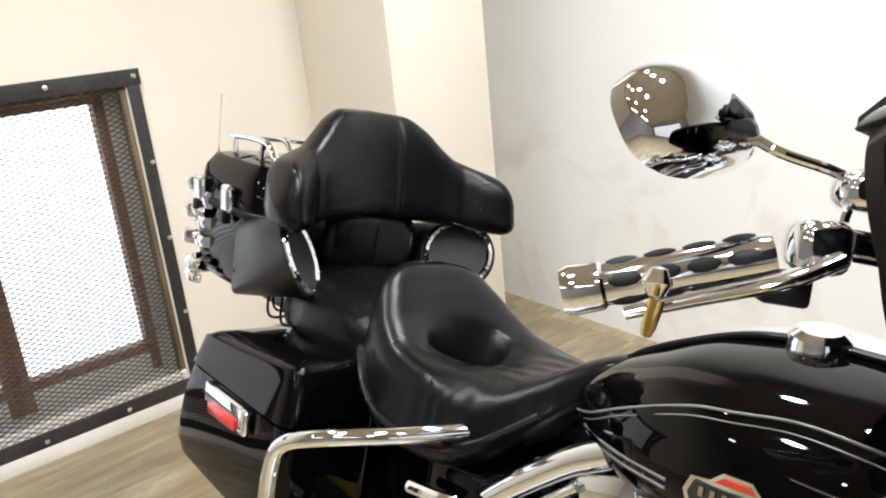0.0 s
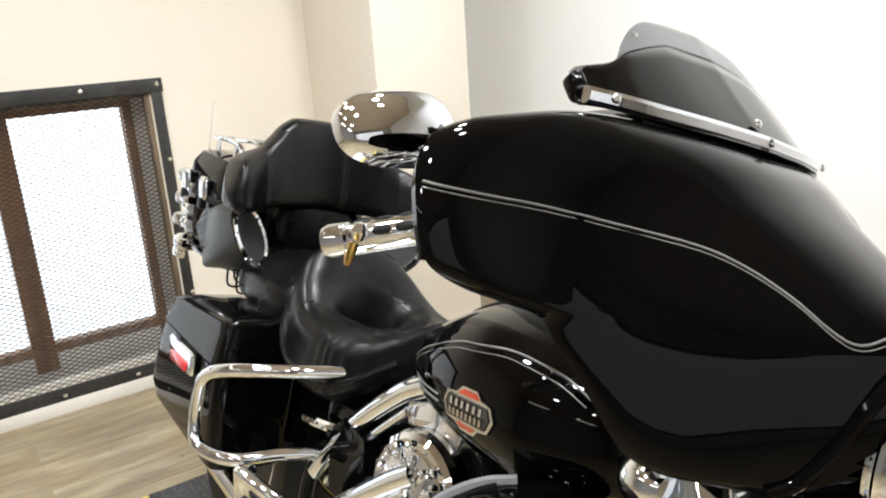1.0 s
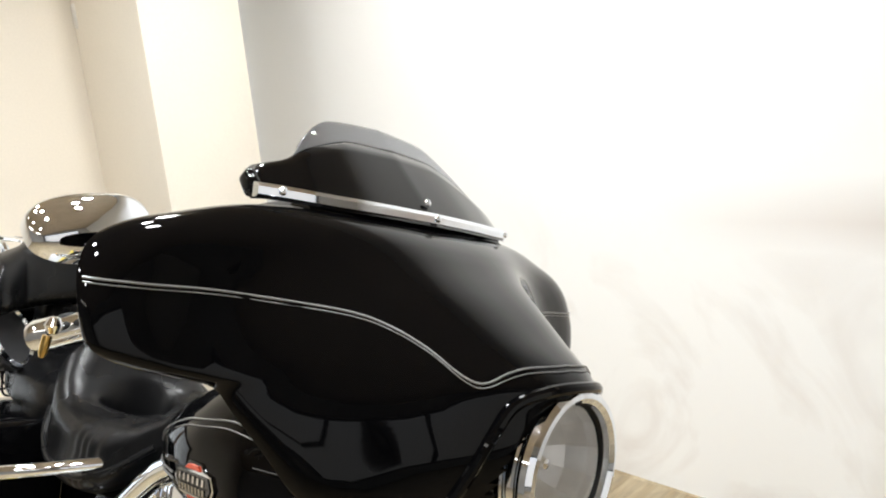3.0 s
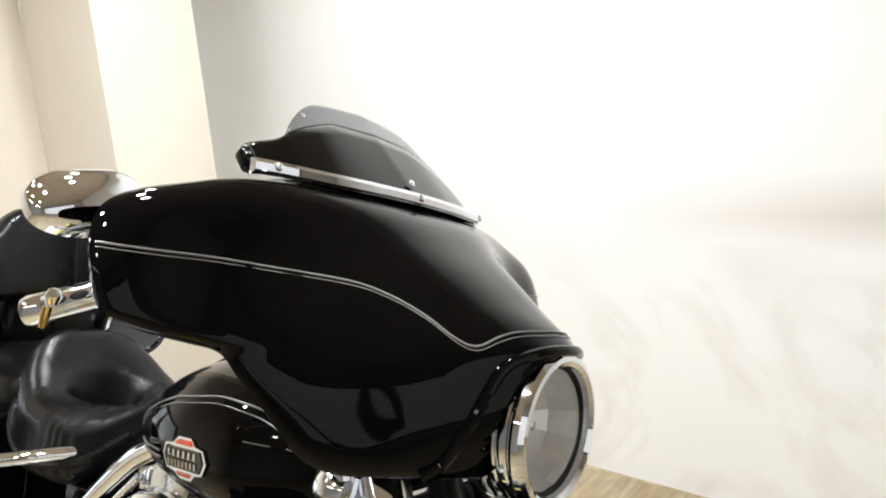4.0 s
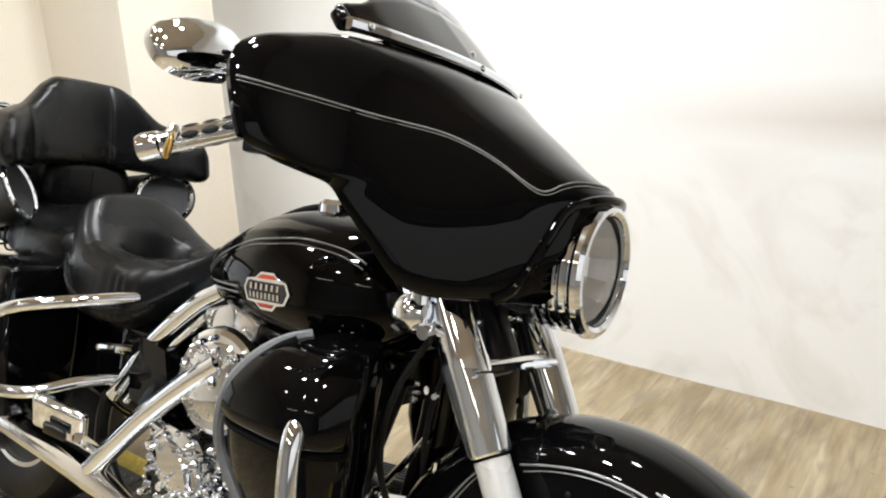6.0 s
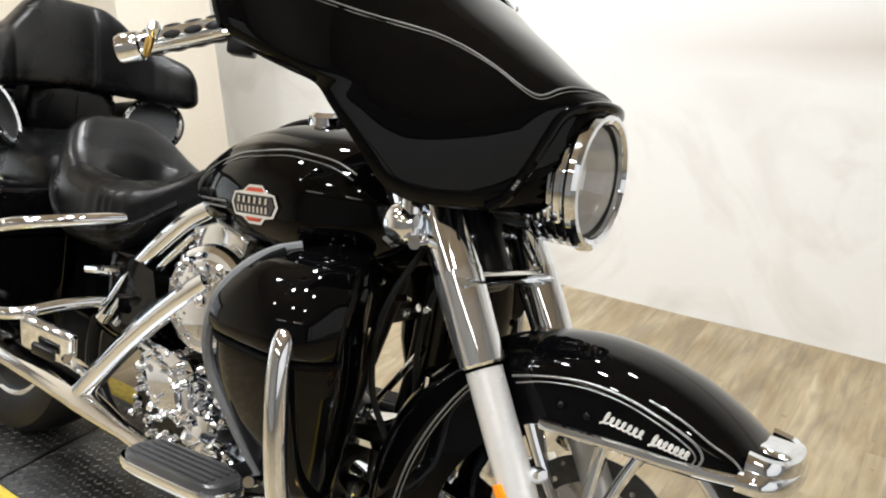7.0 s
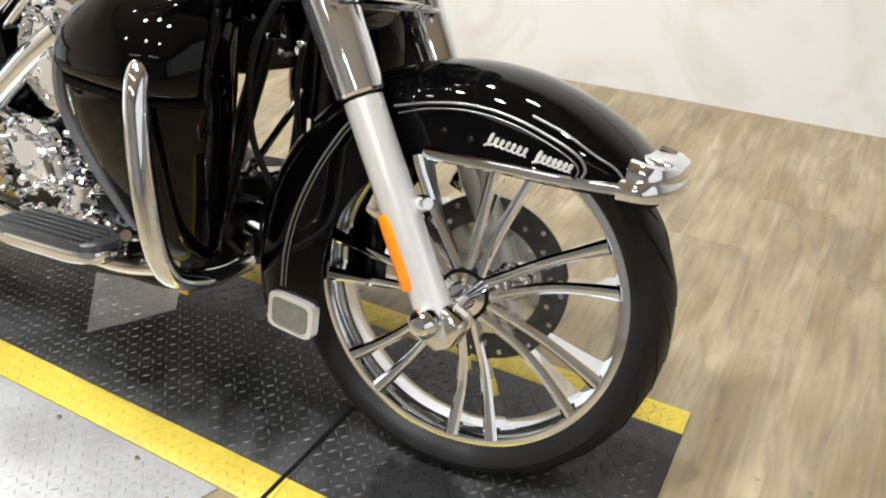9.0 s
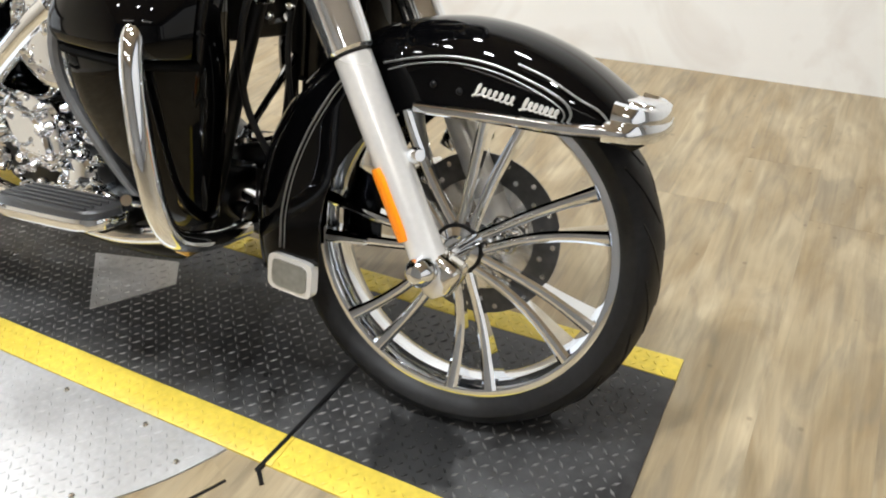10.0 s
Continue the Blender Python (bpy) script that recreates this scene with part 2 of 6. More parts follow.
def smeared_wall():
    """Off-white paint with pale brownish smears and a faint brown band of painted-in shade."""
    m, nodes, links, bsdf = material("white_wall_paint")
    bsdf.inputs["Roughness"].default_value = 0.6
    geo = nodes.new("ShaderNodeNewGeometry")
    smear = nodes.new("ShaderNodeTexNoise")
    smear.inputs["Scale"].default_value = 2.6
    smear.inputs["Detail"].default_value = 4
    smear.inputs["Distortion"].default_value = 1.5
    links.new(geo.outputs["Position"], smear.inputs["Vector"])
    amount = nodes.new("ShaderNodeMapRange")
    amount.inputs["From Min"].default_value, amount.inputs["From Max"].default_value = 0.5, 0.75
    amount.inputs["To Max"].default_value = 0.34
    links.new(smear.outputs["Fac"], amount.inputs["Value"])
    split = nodes.new("ShaderNodeSeparateXYZ")
    links.new(geo.outputs["Position"], split.inputs["Vector"])
    wave = nodes.new("ShaderNodeTexNoise")
    wave.inputs["Scale"].default_value = 1.1
    links.new(geo.outputs["Position"], wave.inputs["Vector"])
    height = nodes.new("ShaderNodeMath")
    height.operation = "MULTIPLY_ADD"
    height.inputs[1].default_value = 0.12
    links.new(wave.outputs["Fac"], height.inputs[0])
    links.new(split.outputs["Z"], height.inputs[2])
    # soft brown band: shade painted into the wall colour, stronger towards +x
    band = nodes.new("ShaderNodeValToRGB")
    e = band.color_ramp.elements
    e[0].position, e[0].color = SHADE_BAND_Z - 0.05, (0, 0, 0, 1)
    e[1].position, e[1].color = SHADE_BAND_Z + 0.06, (0, 0, 0, 1)
    e.new(SHADE_BAND_Z).color = (0.85, 0.85, 0.85, 1)
    half = nodes.new("ShaderNodeMath")
    half.operation = "MULTIPLY"
    half.inputs[1].default_value = 0.5
    links.new(height.outputs["Value"], half.inputs[0])
    links.new(half.outputs["Value"], band.inputs["Fac"])
    both = nodes.new("ShaderNodeMath")
    both.operation = "MAXIMUM"
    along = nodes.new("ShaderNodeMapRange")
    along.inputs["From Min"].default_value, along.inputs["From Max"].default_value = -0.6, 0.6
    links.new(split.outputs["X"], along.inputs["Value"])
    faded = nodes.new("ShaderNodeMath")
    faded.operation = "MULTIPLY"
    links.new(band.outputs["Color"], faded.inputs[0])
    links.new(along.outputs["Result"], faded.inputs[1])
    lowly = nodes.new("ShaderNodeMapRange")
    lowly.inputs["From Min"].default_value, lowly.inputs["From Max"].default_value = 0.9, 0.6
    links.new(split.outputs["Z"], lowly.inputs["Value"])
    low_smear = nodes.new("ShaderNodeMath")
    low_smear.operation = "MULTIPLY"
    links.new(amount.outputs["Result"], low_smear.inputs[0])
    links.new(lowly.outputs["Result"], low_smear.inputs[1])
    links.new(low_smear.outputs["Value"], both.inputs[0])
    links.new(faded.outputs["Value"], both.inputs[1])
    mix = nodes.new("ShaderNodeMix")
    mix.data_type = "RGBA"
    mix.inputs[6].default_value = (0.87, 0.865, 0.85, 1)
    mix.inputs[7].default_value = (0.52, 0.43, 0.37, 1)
    links.new(both.outputs["Value"], mix.inputs[0])
    links.new(mix.outputs[2], bsdf.inputs["Base Color"])
    return m


SHADE_BAND_Z = (0.87 + 0.08) / 2
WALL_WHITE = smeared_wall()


# ---- mesh helpers ----
FRAME = Matrix.Identity(4)      # where the group of parts being built sits


def seated(place, yaw, lean, pitch, scale, ref):
    """A frame that turns and leans a group of parts and sets its point ref at a place."""
    turn = Matrix.Rotation(radians(yaw), 4, "Z") @ Matrix.Rotation(radians(-lean), 4, "X") @ Matrix.Rotation(radians(pitch), 4, "Y")
    return Matrix.Translation(place) @ turn @ Matrix.Scale(scale, 4) @ Matrix.Translation(-Vector(ref))


def mesh_object(name, bm, mat, parent=None, label="", sharp=35.0):
    if parent is not None:
        bm.transform(FRAME)
    bmesh.ops.recalc_face_normals(bm, faces=bm.faces)
    data = bpy.data.meshes.new(name)
    for f in bm.faces:
        f.smooth = True
    bm.to_mesh(data)
    bm.free()
    data.set_sharp_from_angle(angle=radians(sharp))
    data.materials.append(mat)
    ob = new(name, data)
    if parent is not None:
        ob.parent = parent
    if label:
        ob["label"] = label
    return ob


def part(name, bm, mat, parent, label="", sharp=35.0):
    return mesh_object(name, bm, mat, parent, label, sharp)


def box(bm, centre, size, bevel=0.0, turn=None, segments=2):
    m = Matrix.Translation(centre)
    if turn is not None:
        m = m @ Euler([radians(a) for a in turn]).to_matrix().to_4x4()
    made = bmesh.ops.create_cube(bm, size=1.0, matrix=m @ Matrix.Diagonal((*size, 1)))
    if bevel:
        edges = {e for v in made["verts"] for e in v.link_edges}
        bmesh.ops.bevel(bm, geom=list(edges), offset=bevel, segments=segments, affect="EDGES", profile=0.5)
    return bm


def boxed(centre, size, bevel=0.0, turn=None, segments=2):
    return box(bmesh.new(), centre, size, bevel, turn, segments)


def curve(points, steps=6, closed=False):
    """A smooth line through points."""
    pts = [Vector(p) for p in points]
    n, out = len(pts), []
    for i in range(n if closed else n - 1):
        if closed:
            a, b, c, d = (pts[(i + k - 1) % n] for k in range(4))
        else:
            b, c = pts[i], pts[i + 1]
            a = pts[i - 1] if i else b * 2 - c
            d = pts[i + 2] if i + 2 < n else c * 2 - b
        for k in range(steps):
            t = k / steps
            out.append(0.5 * (2 * b + (c - a) * t + (2 * a - 5 * b + 4 * c - d) * t * t + (3 * b - a - 3 * c + d) * t ** 3))
    if not closed:
        out.append(pts[-1])
    return out


def spline(xs, ys):
    """A smooth function of one number through few knots."""
    xs, ys = list(xs), list(ys)

    def f(x):
        if x <= xs[0]:
            return ys[0]
        if x >= xs[-1]:
            return ys[-1]
        i = max(k for k in range(len(xs) - 1) if xs[k] <= x)
        h = xs[i + 1] - xs[i]
        t = (x - xs[i]) / h

        def slope(k):
            if k in (0, len(xs) - 1):
                j = min(max(k, 1), len(xs) - 1)
                return (ys[j] - ys[j - 1]) / (xs[j] - xs[j - 1])
            a = (ys[k] - ys[k - 1]) / (xs[k] - xs[k - 1])
            b = (ys[k + 1] - ys[k]) / (xs[k + 1] - xs[k])
            return 0.0 if a * b <= 0 else 2 * a * b / (a + b)

        m0, m1 = slope(i) * h, slope(i + 1) * h
        return ((2 * t ** 3 - 3 * t * t + 1) * ys[i] + (t ** 3 - 2 * t * t + t) * m0
                + (-2 * t ** 3 + 3 * t * t) * ys[i + 1] + (t ** 3 - t * t) * m1)
    return f


def loft(rings, bm=None, closed=True, caps=True):
    """Skins rings of equally many points."""
    bm = bm or bmesh.new()
    rows = [[bm.verts.new(p) for p in ring] for ring in rings]
    n = len(rows[0])
    for a, b in zip(rows, rows[1:]):
        for i in range(n if closed else n - 1):
            j = (i + 1) % n
            bm.faces.new((a[i], a[j], b[j], b[i]))
    if caps and closed:
        bm.faces.new(rows[0])
        bm.faces.new(rows[-1][::-1])
    return bm


def tube(points, radius, sides=10, steps=6, closed=False, bm=None, flat=1.0, ends=None):
    """A round bar along a smooth line; radius may be a function of 0..1."""
    line = curve(points, steps, closed)
    n = len(line)
    rings, up = [], None
    for i, p in enumerate(line):
        a = line[(i - 1) % n] if closed or i else line[0]
        b = line[(i + 1) % n] if closed or i + 1 < n else line[-1]
        way = (b - a).normalized()
        if up is None:
            up = Vector((0, 0, 1)) if abs(way.z) < 0.9 else Vector((1, 0, 0))
        up = (up - way * up.dot(way)).normalized()
        side = way.cross(up)
        r = radius(i / (n - 1)) if callable(radius) else radius
        rings.append([p + side * (math.cos(2 * math.pi * k / sides) * r) + up * (math.sin(2 * math.pi * k / sides) * r * flat) for k in range(sides)])
    if closed:
        rings.append(rings[0])
        return loft(rings, bm, caps=False)
    return loft(rings, bm)


def lathe(profile, centre=(0, 0, 0), axis=(0, 1, 0), sides=48, bm=None, closed_profile=False, start=0.0, turn=2 * math.pi):
    """Turns (radius, height) pairs round an axis."""
    bm = bm or bmesh.new()
    q = Vector((0, 0, 1)).rotation_difference(Vector(axis).normalized()).to_matrix()
    full = abs(turn - 2 * math.pi) < 1e-6
    count = sides if full else sides + 1
    rows = []
    for k in range(count):
        a = start + turn * k / sides
        rows.append([bm.verts.new(Vector(centre) + q @ Vector((r * math.cos(a), r * math.sin(a), h))) for r, h in profile])
    n = len(profile)
    for k in range(sides):
        a, b = rows[k], rows[(k + 1) % count]
        for i in range(n if closed_profile else n - 1):
            j = (i + 1) % n
            if profile[i][0] < 1e-6 and profile[j][0] < 1e-6:
                continue
            bm.faces.new((a[i], a[j], b[j], b[i]))
    bmesh.ops.remove_doubles(bm, verts=bm.verts, dist=1e-5)
    return bm


def oval(cx, cy, cz, ry, rz, power=2.5, n=32, lean=0.0):
    """A rounded ring across the x axis."""
    out = []
    for k in range(n):
        a = 2 * math.pi * k / n
        c, s = math.cos(a), math.sin(a)
        out.append(Vector((cx + lean * s, cy + ry * math.copysign(abs(c) ** (2 / power), c), cz + rz * math.copysign(abs(s) ** (2 / power), s))))
    return out


def empty(name, label, category, m=None, group="", kind=""):
    ob = new(name)
    if m is not None:
        ob.matrix_world = m
    return tagged(ob, label, category, group, kind)


# ---- room ----
WX, BY = -2.675, 1.55            # window wall and back wall
WIN = (-1.29, 0.212, 0.105, 1.12)  # the window's opening: y0, y1, z0, z1
COL = 0.86
RIGHT, FRONT = 3.4, -4.6


def structure(name, bm, mat, label, category):
    return tagged(mesh_object(name, bm, mat, sharp=30), label, category, kind="structure")


bm = boxed(((WX - 0.25 + RIGHT) / 2, (FRONT + BY) / 2, -0.06), (RIGHT - WX + 0.5, BY - FRONT + 0.4, 0.1))
floor = structure("floor", bm, PLANK, "light oak board floor of a showroom", "floor")

bm = bmesh.new()
y0, y1, z0, z1 = WIN
T = 0.24
box(bm, (WX - T / 2, (FRONT + y0) / 2, CEIL / 2), (T, y0 - FRONT, CEIL))
box(bm, (WX - T / 2, (y1 + BY) / 2, CEIL / 2), (T, BY - y1, CEIL))
box(bm, (WX - T / 2, (y0 + y1) / 2, z0 / 2), (T, y1 - y0, z0))
box(bm, (WX - T / 2, (y0 + y1) / 2, (z1 + CEIL) / 2), (T, y1 - y0, CEIL - z1))
structure("wall_west", bm, WALL, "cream painted wall with a low barred window", "wall")
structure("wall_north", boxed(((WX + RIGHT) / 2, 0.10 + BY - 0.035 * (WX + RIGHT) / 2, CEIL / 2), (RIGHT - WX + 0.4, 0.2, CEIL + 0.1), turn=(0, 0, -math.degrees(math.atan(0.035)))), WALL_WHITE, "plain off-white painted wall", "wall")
structure("wall_south", boxed(((WX + RIGHT) / 2, FRONT - 0.1, CEIL / 2), (RIGHT - WX, 0.2, CEIL)), WALL_DARK, "plain grey painted wall", "wall")
# unseen wide opening added in the east wall, behind the camera, to brighten chrome
bm = bmesh.new()
sy0, sy1, sz0, sz1 = -4.0, 0.7, 0.3, 2.4
box(bm, (RIGHT + 0.1, (FRONT - 0.5 + sy0) / 2, CEIL / 2), (0.2, sy0 - FRONT + 0.5, CEIL))
box(bm, (RIGHT + 0.1, (sy1 + BY + 0.4) / 2, CEIL / 2), (0.2, BY + 0.4 - sy1, CEIL))
box(bm, (RIGHT + 0.1, (sy0 + sy1) / 2, sz0 / 2), (0.2, sy1 - sy0, sz0))
box(bm, (RIGHT + 0.1, (sy0 + sy1) / 2, (sz1 + CEIL) / 2), (0.2, sy1 - sy0, CEIL - sz1))
structure("wall_east", bm, WALL_DARK, "grey painted wall with an added unseen opening", "wall")
east_opening = empty("added_window", "wide unseen opening added to light the room from the east", "window", kind="structure")
for yy in (sy0 + 0.03, -3.3, sy1 - 0.03):
    part("window_frame", boxed((RIGHT + 0.1, yy, (sz0 + sz1) / 2), (0.07, 0.06, sz1 - sz0), 0.005), STEEL_DARK, east_opening)
for zz in (sz0 + 0.03, sz1 - 0.03):
    part("window_frame", boxed((RIGHT + 0.1, (sy0 + sy1) / 2, zz), (0.065, sy1 - sy0, 0.06), 0.005), STEEL_DARK, east_opening)
# added glowing sheet, out of view, as fill light from the east
tagged(mesh_object("backdrop", boxed((RIGHT + 1.4, (sy0 + sy1) / 2, 1.6), (0.02, 9.0, 5.0)), EAST_FILL), "unseen glowing sheet that fills the room with light", "backdrop", kind="structure")
structure("ceiling", boxed(((WX + RIGHT) / 2, (FRONT + BY) / 2, CEIL + 0.06), (RIGHT - WX, BY - FRONT, 0.12)), CEILING, "plain tan ceiling with recessed spotlights", "ceiling")
structure("column", boxed((WX + 0.265, COL + 0.205, CEIL / 2), (0.53, 0.41, CEIL), 0.004), WALL, "boxed-in cream column against the window wall", "column")
structure("baseboard", boxed((WX + 0.006, (FRONT + COL) / 2, 0.022), (0.012, COL - FRONT, 0.056), 0.003), TRIM_WHITE, "low white painted skirting", "baseboard")

# the window: a deep reveal, a wooden frame with panes, and a bolted steel guard with expanded mesh
win = empty("window_1", "wooden window behind a bolted dark steel mesh guard", "window", kind="structure")
GX = WX - 0.13
for yy, w in ((y1 - 0.0625, 0.035), (-0.29, 0.08), (y0 + 0.028, 0.056)):
    part("window_frame", boxed((GX, yy, (z0 + z1) / 2), (0.06, w, z1 - z0), 0.006), BROWN_WOOD, win, "brown stained wooden upright")
for zz, h in ((z0 + 0.107, 0.035), (z1 - 0.0275, 0.055)):
    part("window_frame", boxed((GX, (y0 + y1) / 2, zz), (0.055, y1 - y0 - 0.1, h), 0.006), BROWN_WOOD, win, "brown stained wooden rail")
for a, b in ((y0 + 0.056, -0.33), (-0.25, y1 - 0.08)):
    pane = part("pane", boxed((GX - 0.005, (a + b) / 2, (z0 + z1) / 2 + 0.03), (0.006, b - a, z1 - z0 - 0.17)), CLEAR, win, "clear glass pane")
    pane.visible_shadow = False
part("window_sill", boxed((GX, (y0 + y1) / 2, z0 + 0.045), (0.05, y1 - y0, 0.09), 0.004), TRIM_WHITE, win, "pale plastered kerb")
part("window_reveal", boxed((GX, y1 - 0.0225, (z0 + z1) / 2 + 0.045), (0.05, 0.045, z1 - z0 - 0.09), 0.004), TRIM_WHITE, win, "pale plastered reveal")
part("window_sill", boxed((WX - 0.06, (y0 + y1) / 2, z0 + 0.012), (0.12, y1 - y0, 0.024), 0.004), TRIM_WHITE, win, "dusty pale sill")
part("window_stop", boxed((WX - 0.016, y1 - 0.012, (z0 + z1) / 2), (0.024, 0.022, z1 - z0), 0.003), RAW_WOOD, win, "weathered wooden stop")
part("window_stop", boxed((WX - 0.016, (y0 + y1) / 2, z1 - 0.012), (0.024, y1 - y0 - 0.05, 0.022), 0.003), RAW_WOOD, win, "weathered wooden stop")
part("window_stop", boxed((WX - 0.02, y1 + 0.0, (z0 + z1) / 2), (0.03, 0.03, z1 - z0), 0.003), RAW_WOOD, win, "weathered wooden stop")

guard = empty("window_guard", "dark steel expanded-mesh guard bolted over the window", "window guard")
F = 0.05
gz0, gz1, gy0, gy1 = 0.045, 1.162, y0 - 0.04, 0.262
part("frame_bar", boxed((WX + 0.006, (gy0 + gy1) / 2, gz1 - F / 2), (0.012, gy1 - gy0, F), 0.002), STEEL_DARK, guard)
part("frame_bar", boxed((WX + 0.006, (gy0 + gy1) / 2, gz0 + F / 2), (0.012, gy1 - gy0, F), 0.002), STEEL_DARK, guard)
part("frame_bar", boxed((WX + 0.0055, gy1 - F / 2, (gz0 + gz1) / 2), (0.011, F - 0.012, gz1 - gz0 - 2 * F), 0.002), STEEL_DARK, guard)
part("frame_bar", boxed((WX + 0.0055, gy0 + F / 2, (gz0 + gz1) / 2), (0.011, F, gz1 - gz0 - 2 * F), 0.002), STEEL_DARK, guard)
for yy, zz in [(0.24, 1.14), (-0.02, 1.14), (-0.28, 1.14), (-0.535, 1.14), (0.243, 0.865), (0.246, 0.608), (0.246, 0.34),
               (-0.007, 0.068), (0.238, 0.068), (-0.268, 0.068), (-0.525, 0.068)]:
    part("bolt", lathe([(0.0, 0.007), (0.004, 0.0065), (0.008, 0.004), (0.009, 0.0)], (WX + 0.012, yy, zz), (1, 0, 0), 14), CHROME_WORN, guard, "bright round bolt head")


def expanded_mesh(x, ya, yb, za, zb, w, h, strand):
    """Diamond lattice of flat twisted strands."""
    bm = bmesh.new()
    rows, cols = int((zb - za) / h), int((yb - ya) / w)
    def strip(p, q):
        p, q = Vector(p), Vector(q)
        side = Vector((0, -(q - p).z, (q - p).y)).normalized() * strand
        deep = Vector((0.004, 0, 0.0))
        v = [bm.verts.new(c) for c in (p - side, q - side, q + side, p + side, p - side - deep, q - side - deep, q + side - deep, p + side - deep)]
        for f in ((0, 1, 2, 3), (7, 6, 5, 4), (0, 4, 5, 1), (3, 2, 6, 7)):
            bm.faces.new([v[i] for i in f])
    for r in range(rows):
        for c in range(cols):
            y, z = ya + c * w, za + r * h
            left, right = (x, y, z + h / 2), (x, y + w, z + h / 2)
            down, up = (x, y + w / 2, z), (x, y + w / 2, z + h)
            for p, q in ((left, down), (down, right), (right, up), (up, left)):
                if p[1] <= q[1] or r % 1 == 0:
                    strip(p, q)
    return bm


_m = expanded_mesh(WX + 0.001, gy0 + F * 0.6, gy1 - F * 0.75, gz0 + F * 0.6, gz1 - F * 0.6, 0.034, 0.0165, 0.0011)
tagged(part("mesh_grille", _m, STEEL_DARK, guard, "dark expanded metal mesh", 20), kind="stuff")

bm = boxed((WX - 1.6, -0.5, 1.0), (0.02, 9.0, 6.0))
tagged(mesh_object("backdrop", bm, OUTSIDE), "bright hazy daylight outdoors", "backdrop", kind="structure")

# motion sensor on the wall beside the column
sensor = empty("wall_sensor", "small white plastic motion sensor on the wall", "sensor")
_s = Vector((WX + 0.018, 0.879, 1.708))
part("housing", boxed(_s, (0.036, 0.05, 0.1), 0.012, segments=4), TRIM_WHITE, sensor)
part("lens", boxed(_s + Vector((0.019, 0, 0.012)), (0.008, 0.034, 0.045), 0.003), surface("sensor_lens", (0.62, 0.62, 0.6), 0.3, grain=0.05), sensor)

# ceiling fixtures
for x, y, watts in SPOTS:
    spot = empty("ceiling_spot", "round recessed ceiling spotlight, lit", "ceiling light", Matrix.Translation((x, y, CEIL)), "ceiling spotlights")
    part("trim_ring", lathe([(0.078, -0.006), (0.105, -0.006), (0.108, 0.0), (0.078, 0.0)], sides=28, axis=(0, 0, 1), closed_profile=True), TRIM_WHITE, spot)
    part("lamp_face", lathe([(0.0, -0.012), (0.07, -0.012), (0.077, 0.0)], sides=24, axis=(0, 0, 1)), LAMP_FACE, spot)

for x, y in ((-1.0, -3.6), (1.2, -3.6)):
    tubes = empty("tube_light", "twin fluorescent tube light on the ceiling, lit", "ceiling light", Matrix.Translation((x, y, CEIL)), "ceiling tube lights")
    part("tray", boxed((0, 0, -0.02), (1.3, 0.24, 0.04), 0.006), TRIM_WHITE, tubes)
    for dy in (-0.06, 0.06):
        part("tube", tube([(-0.6, dy, -0.06), (0.6, dy, -0.06)], 0.016, 12, 1), TUBE_GLOW, tubes, "glowing fluorescent tube")

# ---- tread-plate platform set into the floor ----
PX0, PX1 = -1.9, 0.392
SEAMS = (PX0, -1.335, -0.142, PX1)
INN, OUT, INF, OUTF = -0.188, -0.256, 0.198, 0.256


def lugs(bm, x0, x1, y0, y1, z, inside=lambda x, y: True, pitch=0.0178, size=(0.0092, 0.0027), height=0.0017):
    """Raised bars, turned by turns to one side and the other, as on checker plate."""
    rows, cols = int((y1 - y0) / pitch), int((x1 - x0) / pitch)
    for r in range(rows):
        for c in range(cols):
            x, y = x0 + (c + 0.5) * pitch, y0 + (r + 0.5) * pitch
            if not inside(x, y):
                continue
            a = radians(45 if (r + c) % 2 else -45)
            worn = 0.8 + 0.2 * math.sin(12.9 * r + 78.2 * c + 3 * math.sin(5.1 * r * c))
            a += 0.09 * math.sin(7.3 * r + 3.7 * c)
            d, s = Vector((math.cos(a), math.sin(a), 0)) * size[0] * worn, Vector((-math.sin(a), math.cos(a), 0)) * size[1] * worn
            p = Vector((x, y, z))
            v = [bm.verts.new(q) for q in (p - d, p + s, p + d, p - s, p - d * 0.6 + Vector((0, 0, height)), p + d * 0.6 + Vector((0, 0, height)))]
            for f in ((0, 3, 5, 4), (3, 2, 5), (2, 1, 5), (1, 0, 4, 5)):
                bm.faces.new([v[i] for i in f])
    return bm


platform = empty("platform", "tread-plate platform with yellow edges set into the floor", "platform", kind="structure")
for a, b in zip(SEAMS, SEAMS[1:]):
    g = 0.0004
    ln, cx = b - a - 2 * g, (a + b) / 2
    strip = part("black_plate", boxed((cx, (INN + INF) / 2, -0.004), (ln, INF - INN, 0.008), 0.001), PLATE_BLACK, platform, "worn black painted checker plate")
    tagged(part("tread_relief", lugs(bmesh.new(), cx - ln / 2, cx + ln / 2, INN, INF, 0.0), LUG_BLACK, strip, "worn raised lugs", 20), kind="stuff")
    for ya, yb in ((OUT, INN), (INF, OUTF)):
        edge = part("yellow_plate", boxed((cx, (ya + yb) / 2, -0.0035), (ln, yb - ya - 0.002, 0.008), 0.001), PLATE_YELLOW, platform, "yellow painted edge plate")
        tagged(part("tread_relief", lugs(bmesh.new(), cx - ln / 2, cx + ln / 2, ya, yb, 0.0005), PLATE_YELLOW, edge, "", 20), kind="stuff")
